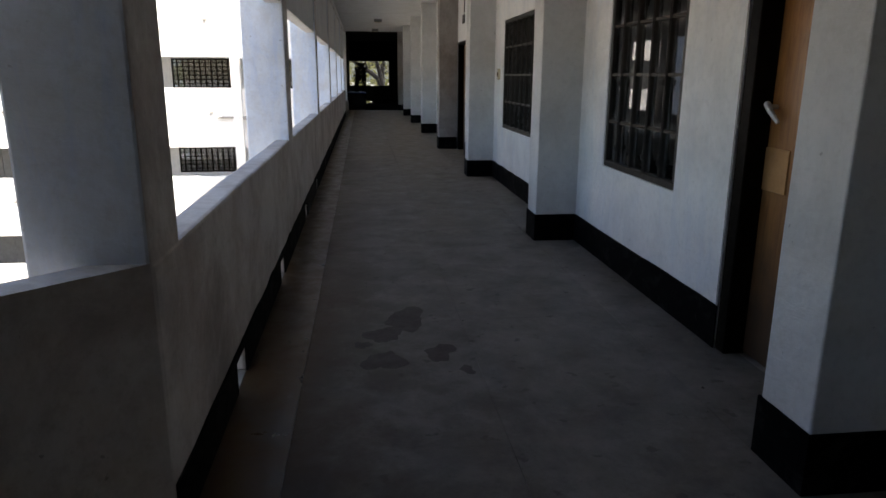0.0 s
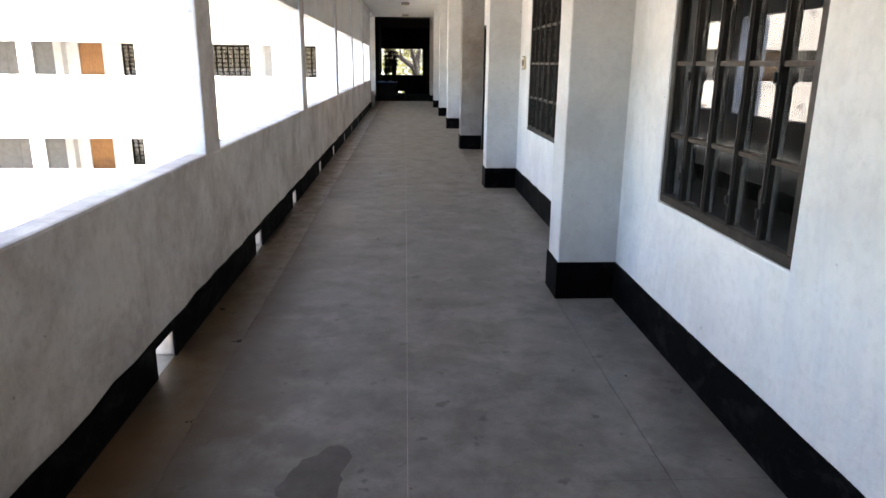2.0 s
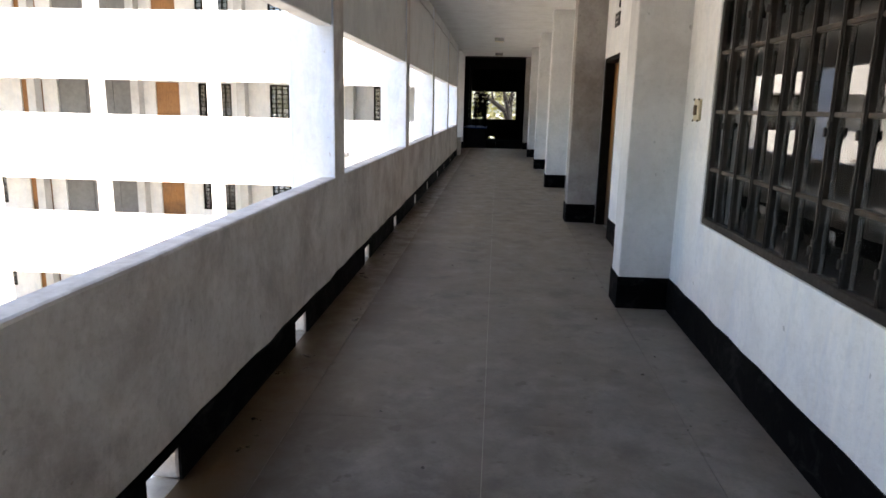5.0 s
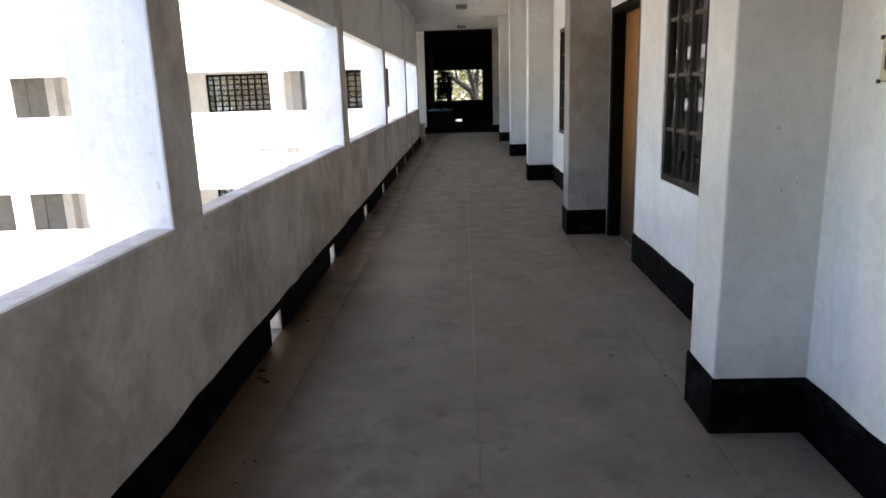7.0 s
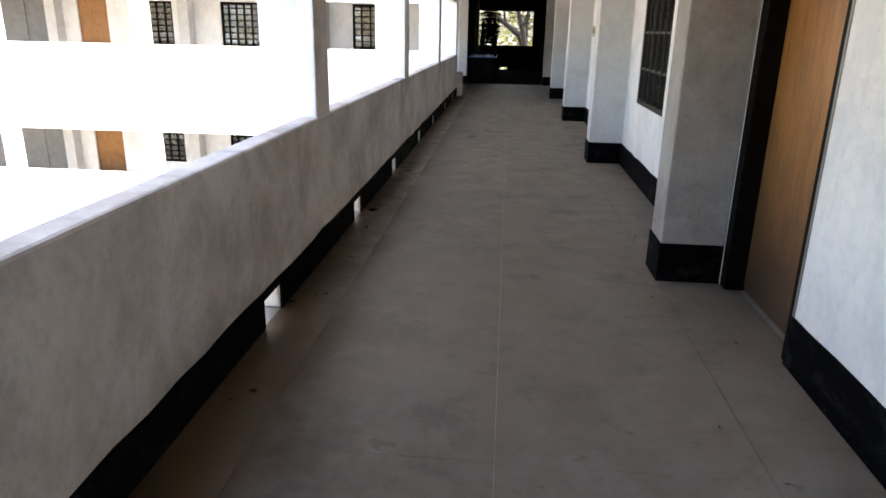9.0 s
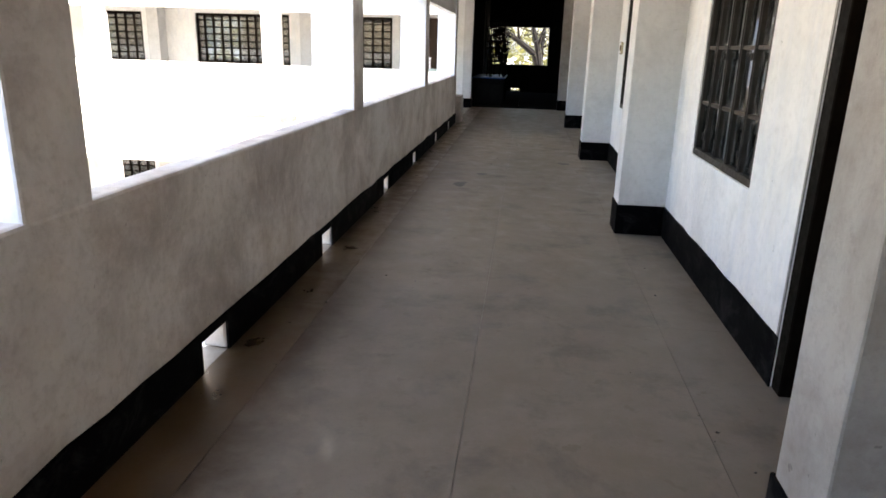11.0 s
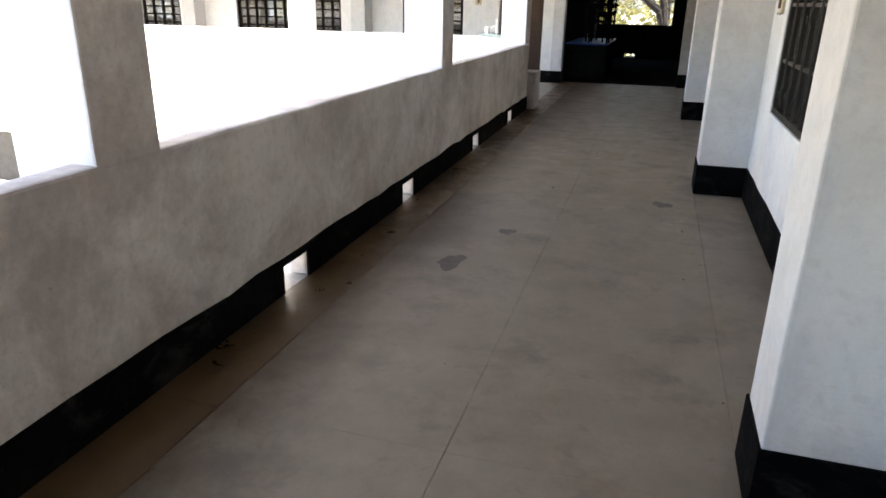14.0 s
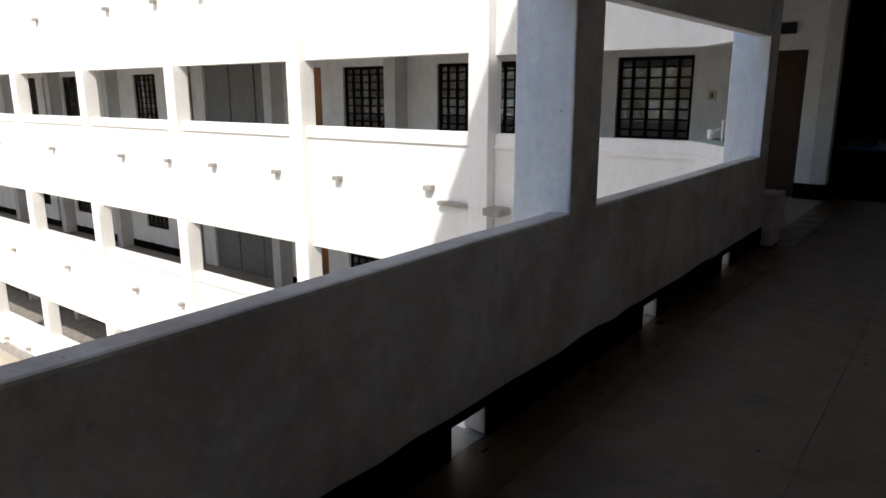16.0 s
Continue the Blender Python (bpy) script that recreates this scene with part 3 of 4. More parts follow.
col_me = boxes_mesh("gallery_pillar", [(0, GY - 0.15, -0.12, 0.36, GY + 0.21, STOREY - 0.12)], FACADE, 0.012)
far_pier_me = boxes_mesh("gallery_pier", [(0, BACK - 0.4, 0, 0.32, BACK + 0.01, CEILING)], PIER, 0.01)
skirt_me = strip("gallery_skirting", [(WEST, BACK, -17.4, BACK, 0, -1, 0.02), (-10.9, BACK, -1.33, BACK, 0, -1, 0.02), (-12.5, BACK, -11.95, BACK, 0, -1, 0.02)], 0.25, BLACK, 9)
spout_me = boxes_mesh("drain_spout", [(-0.08, GY - 0.13, 0.0, 0.08, GY, 0.08)], GREYCONC, 0.01)
corner_me = joined("corner_parapet", [prism(CORNER, 0.18, -0.12, 1.0), prism([(x, y - 0.04) for x, y in CORNER], 0.26, 0.78, 0.84)], FACADE)
corner_beam_me = joined("corner_beam", [prism(CORNER, 0.18, 2.14, STOREY - 0.12)], FACADE)
REAR_W = [(-5.35, -4.1), (-9.5, -8.1), (-13.4, -12.7), (-22.0, -21.2), (-26.5, -25.7)]
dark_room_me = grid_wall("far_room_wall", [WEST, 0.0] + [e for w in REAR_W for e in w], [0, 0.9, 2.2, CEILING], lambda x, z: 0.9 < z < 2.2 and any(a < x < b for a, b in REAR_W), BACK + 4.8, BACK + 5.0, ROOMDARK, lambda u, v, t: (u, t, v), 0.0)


def window_grid(width, height, cols, rows, bar, depth, axis="y"):
    """Frame and glazing bars of a window of that size; along y or x."""
    out = []

    def add(u0, u1, v0, v1, d0, d1):
        out.append((d0, u0, v0, d1, u1, v1) if axis == "y" else (u0, d0, v0, u1, d1, v1))

    e = bar * 1.5
    add(0, width, 0, e, 0, depth), add(0, width, height - e, height, 0, depth)
    add(0, e, e, height - e, 0, depth), add(width - e, width, e, height - e, 0, depth)
    for k in range(1, cols):
        u = width * k / cols
        add(u - bar * 0.6, u + bar * 0.6, e, height - e, 0.004, depth - 0.004)
    for k in range(1, rows):
        v = height * k / rows
        add(e, width - e, v - bar * 0.35, v + bar * 0.35, 0.008, depth - 0.008)
    return out


far_win = {}


def far_window(parent, x0, x1, z0, z1, m):
    key = round(x1 - x0, 2)
    if key not in far_win:
        w, h = x1 - x0, z1 - z0
        far_win[key] = (boxes_mesh("far_window_frame", window_grid(w, h, max(3, round(w / 0.24)), 8, 0.042, 0.06, "x"), DARKWOOD),
                        boxes_mesh("far_window_pane", [(0.02, 0.03, 0.02, w - 0.02, 0.036, h - 0.02)], FAR_GLASS))
    frame_me, pane_me = far_win[key]
    win = child(parent, "window", frame_me, m @ pose(x0, BACK + 0.06, z0))
    child(win, "pane", pane_me)


far_door_me = boxes_mesh("far_door", [(0, 0, 0, 0.93, 0.04, 2.19), (0.1, -0.012, 0.15, 0.42, -0.001, 1.0), (0.51, -0.012, 0.15, 0.83, -0.001, 1.0), (0.1, -0.012, 1.15, 0.42, -0.001, 2.0), (0.51, -0.012, 1.15, 0.83, -0.001, 2.0)], WOOD, 0.004)
far_door_dark_me = far_door_me.copy()
far_door_dark_me.materials[0] = DARKDOOR
shutter_me = boxes_mesh("hall_shutter", [(0.02 + 1.1 * k, 0, 0.0, 1.08 + 1.1 * k, 0.05, 2.34) for k in range(3)] + [(1.075 + 1.1 * k, -0.03, 0.0, 1.125 + 1.1 * k, 0.06, 2.34) for k in range(2)], GREY_SHUTTER, 0.006)
for level in (-2, -1, 0, 1):
    up = pose(0, 0, level * STOREY)
    for nm, me in (("parapet", front_me), ("coping", band_me), ("beam", beam_me), ("floor_slab", slab_me), ("soffit", soffit_me), ("wall", back_me), ("skirting", skirt_me), ("corner_parapet", corner_me), ("corner_beam", corner_beam_me), ("rear_wall", dark_room_me)):
        child(wing, nm, me, up)
    for x in COLS:
        child(wing, "pillar", col_me, up @ pose(x, 0, 0))
        child(wing, "pier", far_pier_me, up @ pose(x, 0, 0))
    for x in SPOUTS:
        child(wing, "drain_spout", spout_me, up @ pose(x, 0, 0.06))
    for a, b in FAR_W:
        far_window(wing, a, b, 0.79, 2.19, up)
    for a, b in FAR_D:
        child(wing, "door", far_door_dark_me if a > -2 else far_door_me, up @ pose(a, BACK + 0.08, 0.005))
    for a, b in FAR_BIG:
        child(wing, "shutter", shutter_me, up @ pose(a, BACK + 0.08, 0.004))
child(wing, "ledge", boxes_mesh("ledge", [(-5.05, GY - 0.12, -0.16, -4.42, GY - 0.003, -0.09)], GREYCONC, 0.01))
child(wing, "drain_spout", boxes_mesh("corner_spout", [(-4.02, GY - 0.32, -0.2, -3.72, GY - 0.003, -0.08)], GREYCONC, 0.02))
child(wing, "upper_storey", boxes_mesh("upper_storey", [(WEST, GY, 2 * STOREY - 0.116, -0.42, BACK + 5.0, 10.9)], FACADE))
child(wing, "plinth", boxes_mesh("plinth", [(WEST, GY - 0.1, -7.5, -0.42, BACK + 5.0, -2 * STOREY - 0.125)], GREYCONC))
child(wing, "west_wall", boxes_mesh("west_wall", [(WEST - 0.25, GY - 0.15, -7.5, WEST, BACK + 5.0, 10.9)], FACADE))

# ground out to the horizon
structure("ground", mesh_from("ground", [(-900, -900, -7.4), (900, -900, -7.4), (900, 900, -7.4), (-900, 900, -7.4)], [(0, 1, 2, 3)], EARTH), "pale dry earth of the courtyard")


# ---- doors and windows of the corridor ----
def classroom_window(y0, y1, cols):
    """Steel window: frame, glazing bars, narrow panes and small latches."""
    w, h = y1 - y0, WZ1 - WZ0
    win = tagged(new("classroom_window"), "brown steel casement window with narrow dusty panes", "window", "windows of the classrooms")
    win.matrix_basis = pose(WALL_X + 0.02, y0, WZ0)
    e = 0.05
    child(win, "casing", boxes_mesh("casing", [(-0.012, 0, 0, 0.09, w, e), (-0.012, 0, h - e, 0.09, w, h), (-0.012, 0, e, 0.09, e, h - e), (-0.012, w - e, e, 0.09, w, h - e)], CASING, 0.006))
    bars = [(-0.008, w * k / cols - 0.012, e, 0.036, w * k / cols + 0.012, h - e) for k in range(1, cols)]
    beads = [(-0.016, w * k / cols - 0.006, e, -0.008, w * k / cols + 0.006, h - e) for k in range(1, cols)]
    child(win, "mullion", boxes_mesh("mullion", bars + beads, CASING, 0.003))
    child(win, "glazing_bar", boxes_mesh("glazing_bar", [(-0.004, w * i / cols + (e if i == 0 else 0.013), h * j / 4 - 0.011, 0.04, w * (i + 1) / cols - (e if i == cols - 1 else 0.013), h * j / 4 + 0.011) for i in range(cols) for j in range(1, 4)], STEEL, 0.003))
    pw, ph = w / cols, h / 4
    pane = boxes_mesh("pane", [(0.017, 0.016, 0.01, 0.021, pw - 0.016, ph - 0.01)], GLASS)
    for i in range(cols):
        for j in range(4):
            p = child(win, "pane", pane, pose(0, i * pw, j * ph))
            p.visible_shadow = False
    latch = boxes_mesh("latch", [(-0.018, -0.011, -0.04, 0.0, 0.011, 0.04), (-0.032, -0.007, -0.03, -0.016, 0.007, 0.012)], BLACKIRON, 0.004)
    rng = random.Random(int(y0 * 10))
    for i in range(1, cols):
        for z in (h * 0.12, h * 0.46, h * 0.86):
            if rng.random() < 0.6:
                child(win, "latch", latch, pose(0.0, i * pw, z + rng.uniform(-0.02, 0.02)))
    return win


for a, b in WINDOWS:
    classroom_window(a, b, round((b - a) / 0.27))


def corridor_door(y0, y1, hy, hz, size, patch=False):
    """Plywood door leaf in a dark frame, set back in the wall."""
    w = y1 - y0
    door = tagged(new("classroom_door"), "closed orange-brown varnished plywood door in a dark frame", "door", "doors of the classrooms")
    door.matrix_basis = pose(WALL_X, y0, 0)
    child(door, "frame", boxes_mesh("door_frame", [(0.004, 0.0, 0.0, 0.2, 0.06, DZ), (0.004, w - 0.10, 0.0, 0.2, w, DZ), (0.004, 0.06, DZ - 0.06, 0.2, w - 0.10, DZ)], DARKWOOD, 0.005))
    child(door, "jamb", boxes_mesh("jamb", [(-0.006, -0.02, 0.256, 0.0, 0.0, DZ), (-0.006, w, 0.256, 0.0, w + 0.02, DZ)], JAMB, 0.002))
    leaf = child(door, "leaf", boxes_mesh("leaf", [(0.12, 0.062, 0.012, 0.16, w - 0.102, DZ - 0.062)], WOOD, 0.004))
    v1 = tube([(0.12, hy, hz), (0.065, hy, hz)], 0.012)
    v2 = tube([(0.07, hy + 0.015, hz + 0.015), (0.062, hy - 0.04 * size, hz - 0.025 * size), (0.068, hy - 0.10 * size, hz - 0.075 * size)], 0.012, 8, [0.018, 0.015, 0.010])
    child(leaf, "handle", joined("handle", [v1, v2], CHROME), None, "worn chrome lever handle")
    if patch:
        child(leaf, "repair_patch", boxes_mesh("patch", [(0.112, w - 0.31, 0.95, 0.1195, w - 0.105, 1.175)], PALEPATCH, 0.002), None, "paler square plywood repair patch")
    return door


corridor_door(*DOORS[0], 0.81, 1.385, 1.0, True)
for d in DOORS[1:]:
    corridor_door(*d, 0.12, 1.14, 0.12)


def switch_board(y, z):
    sb = tagged(new("switch_board", boxes_mesh("switch_board", [(WALL_X - 0.022, y, z, WALL_X, y + 0.12, z + 0.15)], CREAM, 0.006)), "cream plastic switch board on the whitewashed wall", "switch")
    child(sb, "switch", boxes_mesh("switch", [(WALL_X - 0.038, y + 0.04, z + 0.04, WALL_X - 0.02, y + 0.075, z + 0.11)], BROWNED, 0.004))
    child(sb, "screw", boxes_mesh("screw", [(WALL_X - 0.027, y + u, z + v, WALL_X - 0.02, y + u + 0.014, z + v + 0.014) for u in (-0.004, 0.11) for v in (-0.004, 0.14)], BLACKIRON))
    return sb


switch_board(10.0, 1.48)
switch_board(22.42, 1.48)


def door_plate(y, z):
    p = tagged(new("door_plate", boxes_mesh("door_plate", [(WALL_X - 0.012, y, z, WALL_X, y + 0.3, z + 0.16)], BLACKIRON, 0.003)), "small dark number plate above a classroom door", "sign")
    child(p, "writing", boxes_mesh("writing", [(WALL_X - 0.015, y + 0.04, z + 0.09, WALL_X - 0.012, y + 0.26, z + 0.12), (WALL_X - 0.015, y + 0.07, z + 0.035, WALL_X - 0.012, y + 0.22, z + 0.06)], JAMB))
    return p


tagged(new("conduit", joined("conduit", [tube([(WALL_X - 0.012, 13.62, 2.72), (WALL_X - 0.012, 13.62, 3.3)], 0.009, 8)], BLACKIRON)), "thin dark conduit above a classroom door", "conduit")
door_plate(13.6, 2.52)
door_plate(15.4, 2.52)


def ceiling_lamp(y):
    lamp = tagged(new("ceiling_lamp", boxes_mesh("lamp_base", [(1.12, y - 0.1, CEILING - 0.09, 1.38, y + 0.1, CEILING)], JAMB, 0.012)), "unlit grey square lamp base on the ceiling", "lamp", "lamps on the ceiling")
    child(lamp, "cover", boxes_mesh("cover", [(1.135, y - 0.085, CEILING - 0.105, 1.365, y + 0.085, CEILING - 0.0905)], CREAM, 0.005))
    return lamp


for y in (8.2, 16.4, 24.4, 29.6):
    ceiling_lamp(y)
wire = [(-0.012, 2.2 + k * 0.58, 3.16 + 0.012 * math.sin(k * 1.7)) for k in range(43)]
tagged(new("cable", joined("cable", [tube(wire, 0.007, 6)], JAMB)), "thin grey cable clipped along the lintel wall", "cable")


# ---- hall at the end ----
def hall_table(x, y, w, d):
    tb = tagged(new("table"), "black table with a worn blue top", "table")
    tb.matrix_basis = pose(x, y, 0)
    child(tb, "top", boxes_mesh("top", [(0, 0, 0.745, w, d, 0.77)], BLUE, 0.006))
    leg = boxes_mesh("leg", [(-0.025, -0.025, 0, 0.025, 0.025, 0.745)], TABLEBLACK, 0.004)
    for u in (0.05, w - 0.05):
        for v in (0.06, d - 0.06):
            child(tb, "leg", leg, pose(u, v, 0))
    child(tb, "panel", boxes_mesh("panel", [(0.08, 0.085, 0.05, w - 0.08, 0.105, 0.6)], TABLEBLACK, 0.004))
    apron = boxes_mesh("apron", [(0.075, 0.0, 0.62, w - 0.075, 0.025, 0.743)], TABLEBLACK, 0.003)
    child(tb, "apron", apron, pose(0, 0.05, 0))
    child(tb, "apron", apron, pose(0, d - 0.08, 0))
    return tb


hall_table(0.005, 31.42, 0.86, 1.25)
hall_table(0.005, 32.72, 0.86, 1.25)


def stack_chair():
    """Chair with a fanned back of many thin slats, as it stands in a stack."""
    ch = tagged(new("stacked_chair"), "dark slatted chair stacked on a table", "chair", "chairs stacked on the table")
    seat = [tube([(x, -0.2, 0.40), (x, 0.0, 0.39), (x, 0.19, 0.41)], 0.014, 5) for x in (-0.2, -0.12, -0.04, 0.04, 0.12, 0.2)]
    child(ch, "seat", joined("seat", seat + [tube([(-0.21, -0.2, 0.4), (0.21, -0.2, 0.4)], 0.016, 6), tube([(-0.21, 0.19, 0.41), (0.21, 0.19, 0.41)], 0.016, 6)], TABLEBLACK))
    back = [tube([(0.85 * x, 0.19, 0.41), (0.95 * x, 0.23, 0.58), (1.08 * x, 0.27, 0.74)], 0.0095, 5) for x in [-0.2 + 0.05 * k for k in range(9)]]
    back += [tube([(-0.235, 0.265, 0.73), (-0.1, 0.285, 0.76), (0.1, 0.285, 0.76), (0.235, 0.265, 0.73)], 0.02, 6), tube([(-0.2, 0.22, 0.52), (0.2, 0.22, 0.52)], 0.014, 6)]
    child(ch, "backrest", joined("backrest", back, TABLEBLACK))
    leg = joined("leg", [tube([(0, 0, 0), (0, 0, 0.41)], 0.016, 6)], TABLEBLACK)
    for x in (-0.18, 0.18):
        for y in (-0.17, 0.17):
            child(ch, "leg", leg, pose(x, y, 0))
    return ch


first_chair = stack_chair()
first_chair.matrix_basis = pose(0.64, 31.85, 0.77, 0, 0, 176)
for k in range(1, 5):
    copy_thing(first_chair, pose(0.64 - 0.008 * k, 31.85 + 0.02 * k, 0.77 + 0.17 * k, 0, 0, 176 + 4 * (-1) ** k))
for k in range(5):
    copy_thing(first_chair, pose(0.55 + 0.006 * k, 32.3, 0.77 + 0.17 * k, 0, 0, 168 + 5 * k))
for k in range(4):
    copy_thing(first_chair, pose(0.60, 33.25, 0.77 + 0.17 * k, 0, 0, 200 + 2 * k))

# basin ledge with a tap at the corner of the galleries
ledge = tagged(new("wash_ledge", joined("wash_ledge", [prism([(-0.98, 28.12), (-0.36, 27.33)], 0.34, 1.004, 1.05)], TEAL)), "green cement wash ledge on the corner parapet", "ledge")
tap = tagged(new("water_tap", joined("tap", [tube([(-0.62, 27.72, 1.05), (-0.62, 27.72, 1.25)], 0.013, 10), tube([(-0.62, 27.72, 1.18), (-0.67, 27.68, 1.185), (-0.70, 27.66, 1.14)], 0.012, 8), tube([(-0.62, 27.72, 1.25), (-0.62, 27.72, 1.28)], 0.024, 10)], FACADE)), "white water tap standing on the ledge", "tap")
cup = tagged(new("cup", joined("cup", [tube([(-0.84, 28.02, 1.05), (-0.84, 28.02, 1.10), (-0.84, 28.02, 1.16)], 0.05, 12, [0.032, 0.036, 0.04])], FACADE)), "white plastic cup on the wash ledge", "cup")

gallery_switch = tagged(new("gallery_switch", boxes_mesh("gallery_switch", [(-1.82, BACK - 0.02, 1.47, -1.69, BACK, 1.63)], CREAM, 0.005)), "cream switch plate on the gallery wall", "switch")
child(gallery_switch, "switch", boxes_mesh("rocker", [(-1.775, BACK - 0.034, 1.51, -1.735, BACK - 0.019, 1.59)], BROWNED, 0.003))

tagged(new("junction_box", boxes_mesh("junction_box", [(-0.86, BACK - 0.09, 2.44, -0.62, BACK, 2.6)], BLACKIRON, 0.008)), "small black junction box above the gallery door", "box")


# things in the classrooms, close behind the glass
def pink_chair(m):
    ch = tagged(new("plastic_chair"), "pink plastic chair with a slotted back in a classroom", "chair", "plastic chairs in the classroom")
    ch.matrix_basis = m
    child(ch, "seat", boxes_mesh("seat", [(-0.21, -0.2, 0.41, 0.21, 0.2, 0.44)], PINK, 0.012))
    child(ch, "backrest", boxes_mesh("backrest", [(-0.21, 0.17, 0.44, -0.17, 0.2, 0.84), (0.17, 0.17, 0.44, 0.21, 0.2, 0.84), (-0.17, 0.17, 0.74, 0.17, 0.2, 0.84), (-0.17, 0.17, 0.55, 0.17, 0.2, 0.68)], PINK, 0.01))
    leg = boxes_mesh("leg", [(-0.02, -0.02, 0, 0.02, 0.02, 0.41)], PINK, 0.006)
    for x in (-0.18, 0.18):
        for y in (-0.17, 0.17):
            child(ch, "leg", leg, pose(x, y, 0))
    return ch


chair0 = pink_chair(pose(3.45, 17.1, 0, 0, 0, 90))
copy_thing(chair0, pose(3.45, 17.1, 0.14, 0, 0, 91))
copy_thing(chair0, pose(3.45, 17.1, 0.28, 0, 0, 89))
copy_thing(chair0, pose(3.5, 16.3, 0, 0, 0, 80))


def school_bench(m):
    b = tagged(new("school_bench"), "worn wooden school bench with a sloped desk top", "bench", "benches in the classrooms")
    b.matrix_basis = m
    child(b, "desk_top", boxes_mesh("desk_top", [(-0.75, 0.25, 0.72, 0.75, 0.6, 0.75)], BENCH, 0.006))
    child(b, "seat", boxes_mesh("bench_seat", [(-0.75, -0.3, 0.42, 0.75, -0.02, 0.45)], BENCH, 0.006))
    leg = boxes_mesh("bench_leg", [(-0.02, -0.28, 0, 0.02, -0.22, 0.42), (-0.02, 0.42, 0, 0.02, 0.48, 0.72), (-0.02, -0.28, 0.1, 0.02, 0.48, 0.15)], BLACKIRON, 0.004)
    for x in (-0.65, 0.65):
        child(b, "leg", leg, pose(x, 0, 0))
    return b


bench0 = school_bench(pose(4.6, 4.4, 0))
for bx, by in ((4.6, 5.6), (6.6, 4.6), (4.5, 8.0), (4.5, 9.2), (6.5, 8.6), (4.6, 11.6), (4.6, 12.8), (6.6, 12.2), (5.2, 18.2), (5.2, 19.6), (4.7, 21.0), (6.8, 20.4)):
    copy_thing(bench0, pose(bx, by, 0))

# dark damp stains on the cement floor
def stain(x, y, r, seed):
    rng = random.Random(seed)
    n = 26
    ph = [rng.uniform(0, 6.28) for _ in range(4)]
    verts = []
    for k in range(n):
        a = 2 * math.pi * k / n
        q = r * (1 + 0.22 * math.sin(2 * a + ph[0]) + 0.16 * math.sin(3 * a + ph[1]) + 0.1 * math.sin(5 * a + ph[2]) + 0.06 * math.sin(9 * a + ph[3]))
        verts.append((x + 0.85 * q * math.cos(a), y + 1.15 * q * math.sin(a), 0.0006 + 0.0005 * seed))
    return mesh_from("floor_stain", verts, [tuple(range(n))], STAINED)


# crumbs of mortar and grit lying on the cement
def grit():
    rng = random.Random(17)
    parts = []
    for _ in range(70):
        x, y = rng.uniform(0.5, 2.5), rng.uniform(2.5, 30.0)
        if rng.random() < 0.5:
            x = rng.gauss(2.27, 0.06)
        q = rng.uniform(0.004, 0.011)
        verts = [Vector((rng.gauss(0, 0.25), rng.gauss(0, 0.25), 0)) + Vector(p) for p in ((1, 0, 0), (0, 1.2, 0), (-1, 0.1, 0), (0.1, -0.9, 0), (0, 0, 0.9))]
        parts.append(([(x + q * v.x, y + q * v.y, max(0.0, q * v.z)) for v in verts], [(0, 1, 4), (1, 2, 4), (2, 3, 4), (3, 0, 4), (3, 2, 1, 0)]))
    return tagged(new("grit", joined("grit", parts, STAINED)), "dark crumbs of grit scattered on the cement floor", "grit", kind="stuff")


grit()


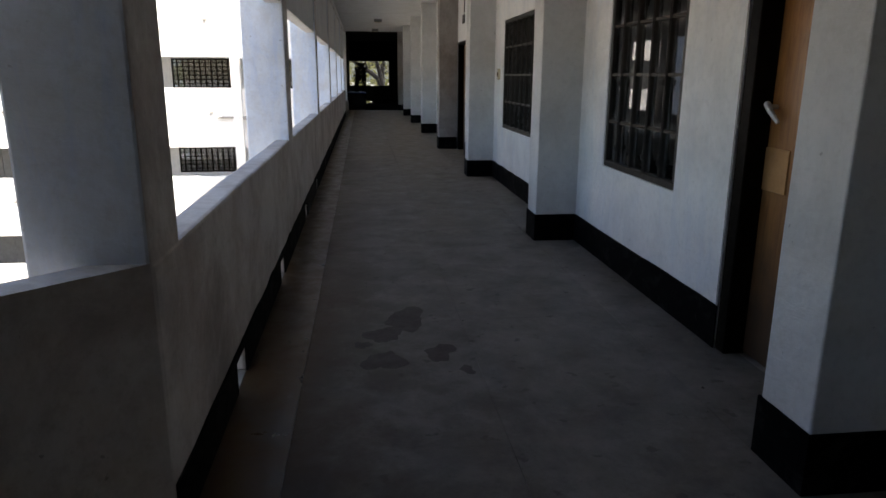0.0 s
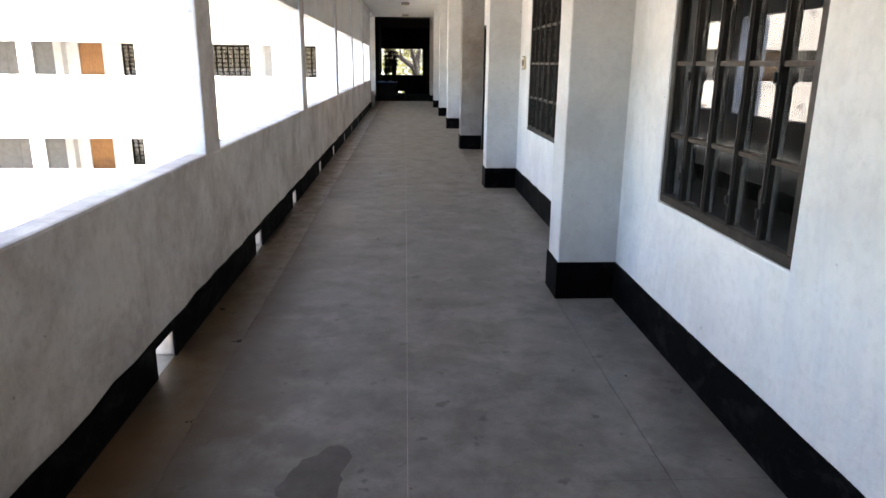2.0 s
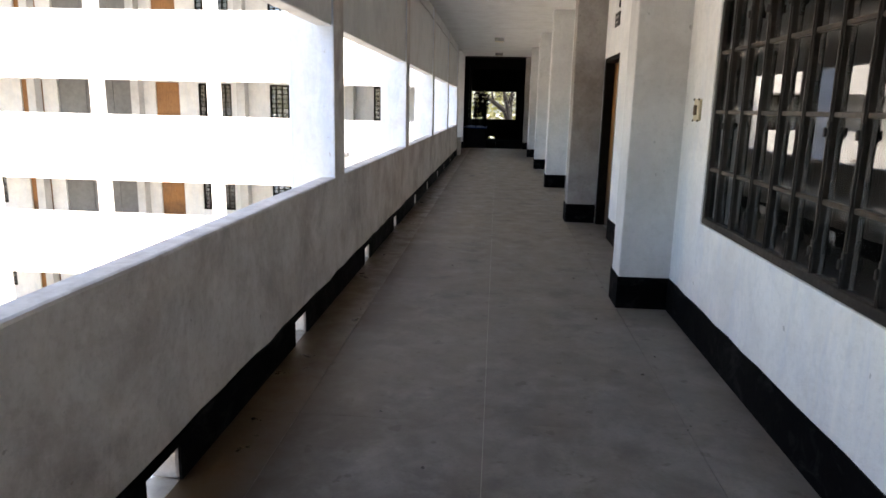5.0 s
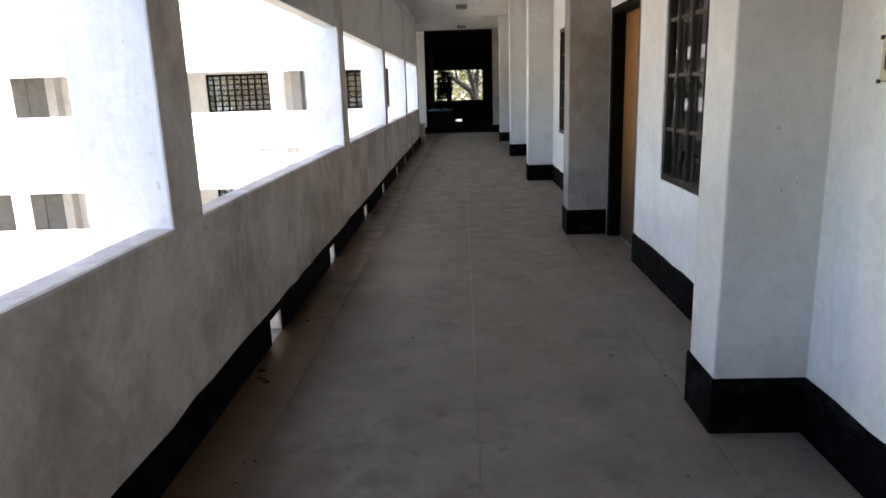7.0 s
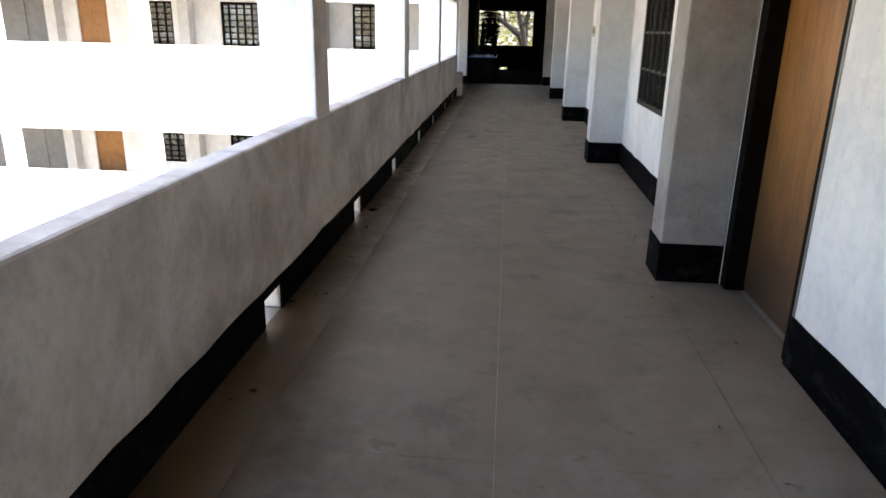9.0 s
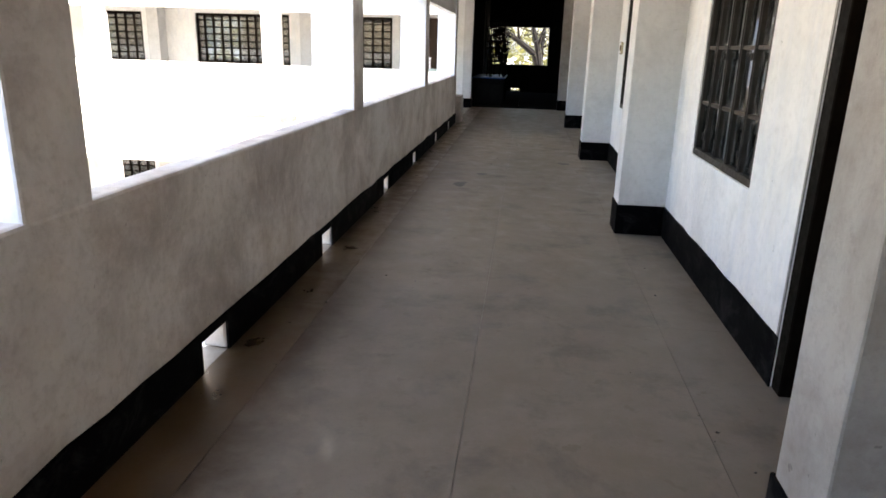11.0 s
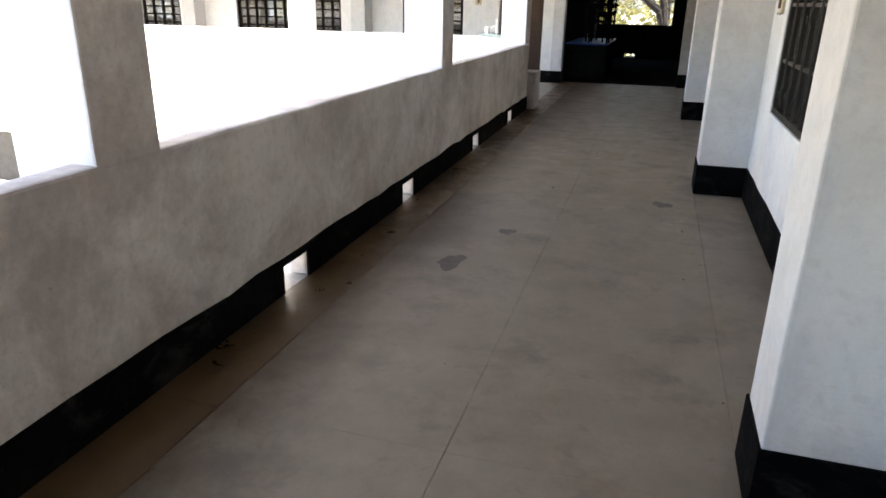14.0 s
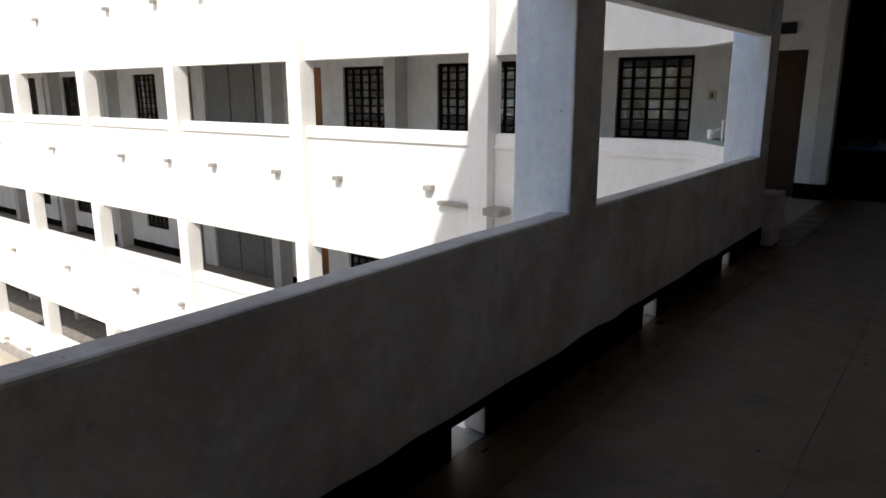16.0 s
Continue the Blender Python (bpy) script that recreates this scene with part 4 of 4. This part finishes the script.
# ---- tree beyond the end opening ----
def tree():
    rng = random.Random(11)
    t = tagged(new("tree"), "old tree with a forked trunk and sunlit yellow-green leaves", "tree")
    base = Vector((2.05, 46.0, -7.4))
    limbs = []
    trunk = [base, base + Vector((0.1, 0, 3)), base + Vector((-0.1, 0.1, 6)), Vector((1.98, 46.0, 0.75))]
    limbs.append(tube(trunk, 0.3, 10, [0.42, 0.36, 0.3, 0.27]))
    arms = [
        ([(1.95, 46, 0.7), (1.72, 46, 1.32), (0.97, 45.9, 1.87), (0.15, 45.8, 2.42), (-1.2, 45.7, 3.2), (-2.6, 45.5, 3.9)], [0.2, 0.16, 0.13, 0.11, 0.07, 0.03]),
        ([(1.98, 46, 0.6), (1.86, 46, 1.6), (1.68, 46.1, 2.2), (1.4, 46.2, 3.3), (1.0, 46.3, 5.0)], [0.2, 0.15, 0.11, 0.08, 0.03]),
        ([(2.0, 46, 0.6), (2.03, 46.2, 1.6), (2.12, 46.4, 2.6), (2.6, 46.5, 4.4)], [0.17, 0.12, 0.09, 0.03]),
        ([(1.0, 45.9, 1.85), (0.9, 45.8, 2.5), (0.5, 45.7, 3.4)], [0.07, 0.05, 0.02]),
        ([(1.86, 46, 1.6), (2.0, 45.9, 2.2), (2.3, 45.8, 3.0)], [0.07, 0.05, 0.02]),
    ]
    for pts, rad in arms:
        limbs.append(tube(pts, 0.1, 8, rad))
    for _ in range(60):
        pts, rad = rng.choice(arms)
        p = Vector(rng.choice(pts[1:]))
        d = Vector((rng.uniform(-1, 1), rng.uniform(-0.6, 0.6), rng.uniform(-0.5, 1))).normalized()
        limbs.append(tube([p, p + 0.5 * d, p + 0.95 * d + Vector((0, 0, 0.12))], 0.02, 5, [0.028, 0.018, 0.006]))
    child(t, "trunk", joined("trunk", limbs, BARK))
    verts, faces = [], []
    for _ in range(460):
        c = Vector((rng.gauss(0.9, 2.6), rng.gauss(47.8, 1.2), rng.gauss(2.2, 2.1)))
        for _ in range(34):
            p = c + Vector((rng.gauss(0, 0.33), rng.gauss(0, 0.33), rng.gauss(0, 0.28)))
            a, b = rng.uniform(0, 6.28), rng.uniform(-1.0, 1.0)
            u = Vector((math.cos(a), math.sin(a), b)).normalized() * rng.uniform(0.05, 0.09)
            v = u.cross(Vector((rng.uniform(-1, 1), rng.uniform(-1, 1), 1))).normalized() * rng.uniform(0.022, 0.04)
            n = len(verts)
            verts += [p - u, p + v, p + u, p - v]
            faces.append((n, n + 1, n + 2, n + 3))
    child(t, "foliage", mesh_from("foliage", verts, faces, LEAF))
    return t


tree()


# distant greenery along the horizon behind the building
def far_trees():
    rng = random.Random(21)
    verts, faces = [], []
    for _ in range(420):
        c = Vector((rng.uniform(-45, 40), rng.uniform(62, 80), rng.uniform(-7.0, 2.0) + 2.5 * rng.random()))
        for _ in range(14):
            p = c + Vector((rng.gauss(0, 0.9), rng.gauss(0, 0.6), rng.gauss(0, 0.8)))
            a = rng.uniform(0, 6.28)
            u = Vector((math.cos(a), 0.4 * math.sin(a), rng.uniform(-0.6, 0.6))) * rng.uniform(0.3, 0.6)
            v = Vector((rng.uniform(-0.4, 0.4), 0.3, rng.uniform(0.4, 1))).normalized() * rng.uniform(0.15, 0.3)
            n = len(verts)
            verts += [p - u, p + v, p + u, p - v]
            faces.append((n, n + 1, n + 2, n + 3))
    return tagged(new("far_trees", mesh_from("far_trees", verts, faces, LEAF)), "distant belt of sunlit trees", "trees", kind="stuff")


far_trees()

# ---- stains and cement panels of the floor ----
for n, (x, y, r) in enumerate([(0.90, 4.12, 0.16), (0.75, 3.86, 0.12), (1.06, 3.55, 0.10), (0.74, 3.46, 0.12), (0.62, 3.70, 0.05), (1.18, 3.30, 0.045), (0.74, 20.6, 0.10), (2.0, 22.4, 0.08), (0.95, 21.3, 0.06)]):
    child(floor, "floor_stain", stain(x, y, r, n), None, "dark damp stain on the cement")
XS = [0.0, 0.31, 1.25, 2.26, WALL_X + 0.1]
panel_me, hall_me = {}, {}
rng = random.Random(5)
y = 1.97
while y < NORTH - 1:
    d = 2.1
    for n in range(4):
        if n not in panel_me:
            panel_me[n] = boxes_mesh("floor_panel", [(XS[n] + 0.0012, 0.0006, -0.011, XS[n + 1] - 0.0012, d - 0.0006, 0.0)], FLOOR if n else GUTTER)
        # Hall panels swap cement for the blackened plaster, painting in the gloom.
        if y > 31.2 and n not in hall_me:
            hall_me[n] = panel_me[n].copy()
            hall_me[n].materials[0] = HALLGLOOM
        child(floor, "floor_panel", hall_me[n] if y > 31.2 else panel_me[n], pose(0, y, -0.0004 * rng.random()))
    y += d
child(floor, "floor_panel", boxes_mesh("start_panel", [(-1.89, SOUTH + 0.01, -0.011, 1.2488, 1.968, -0.0002)], FLOOR))
child(floor, "floor_panel", boxes_mesh("start_panel", [(1.2512, SOUTH + 0.01, -0.011, WALL_X, 1.968, -0.0001)], FLOOR))
child(floor, "drain_sill", boxes_mesh("drain_sill", [(-0.17, dd + 0.002, -0.011, -0.002, dd + 0.278, -0.001) for dd in DRAINS], GREYCONC))
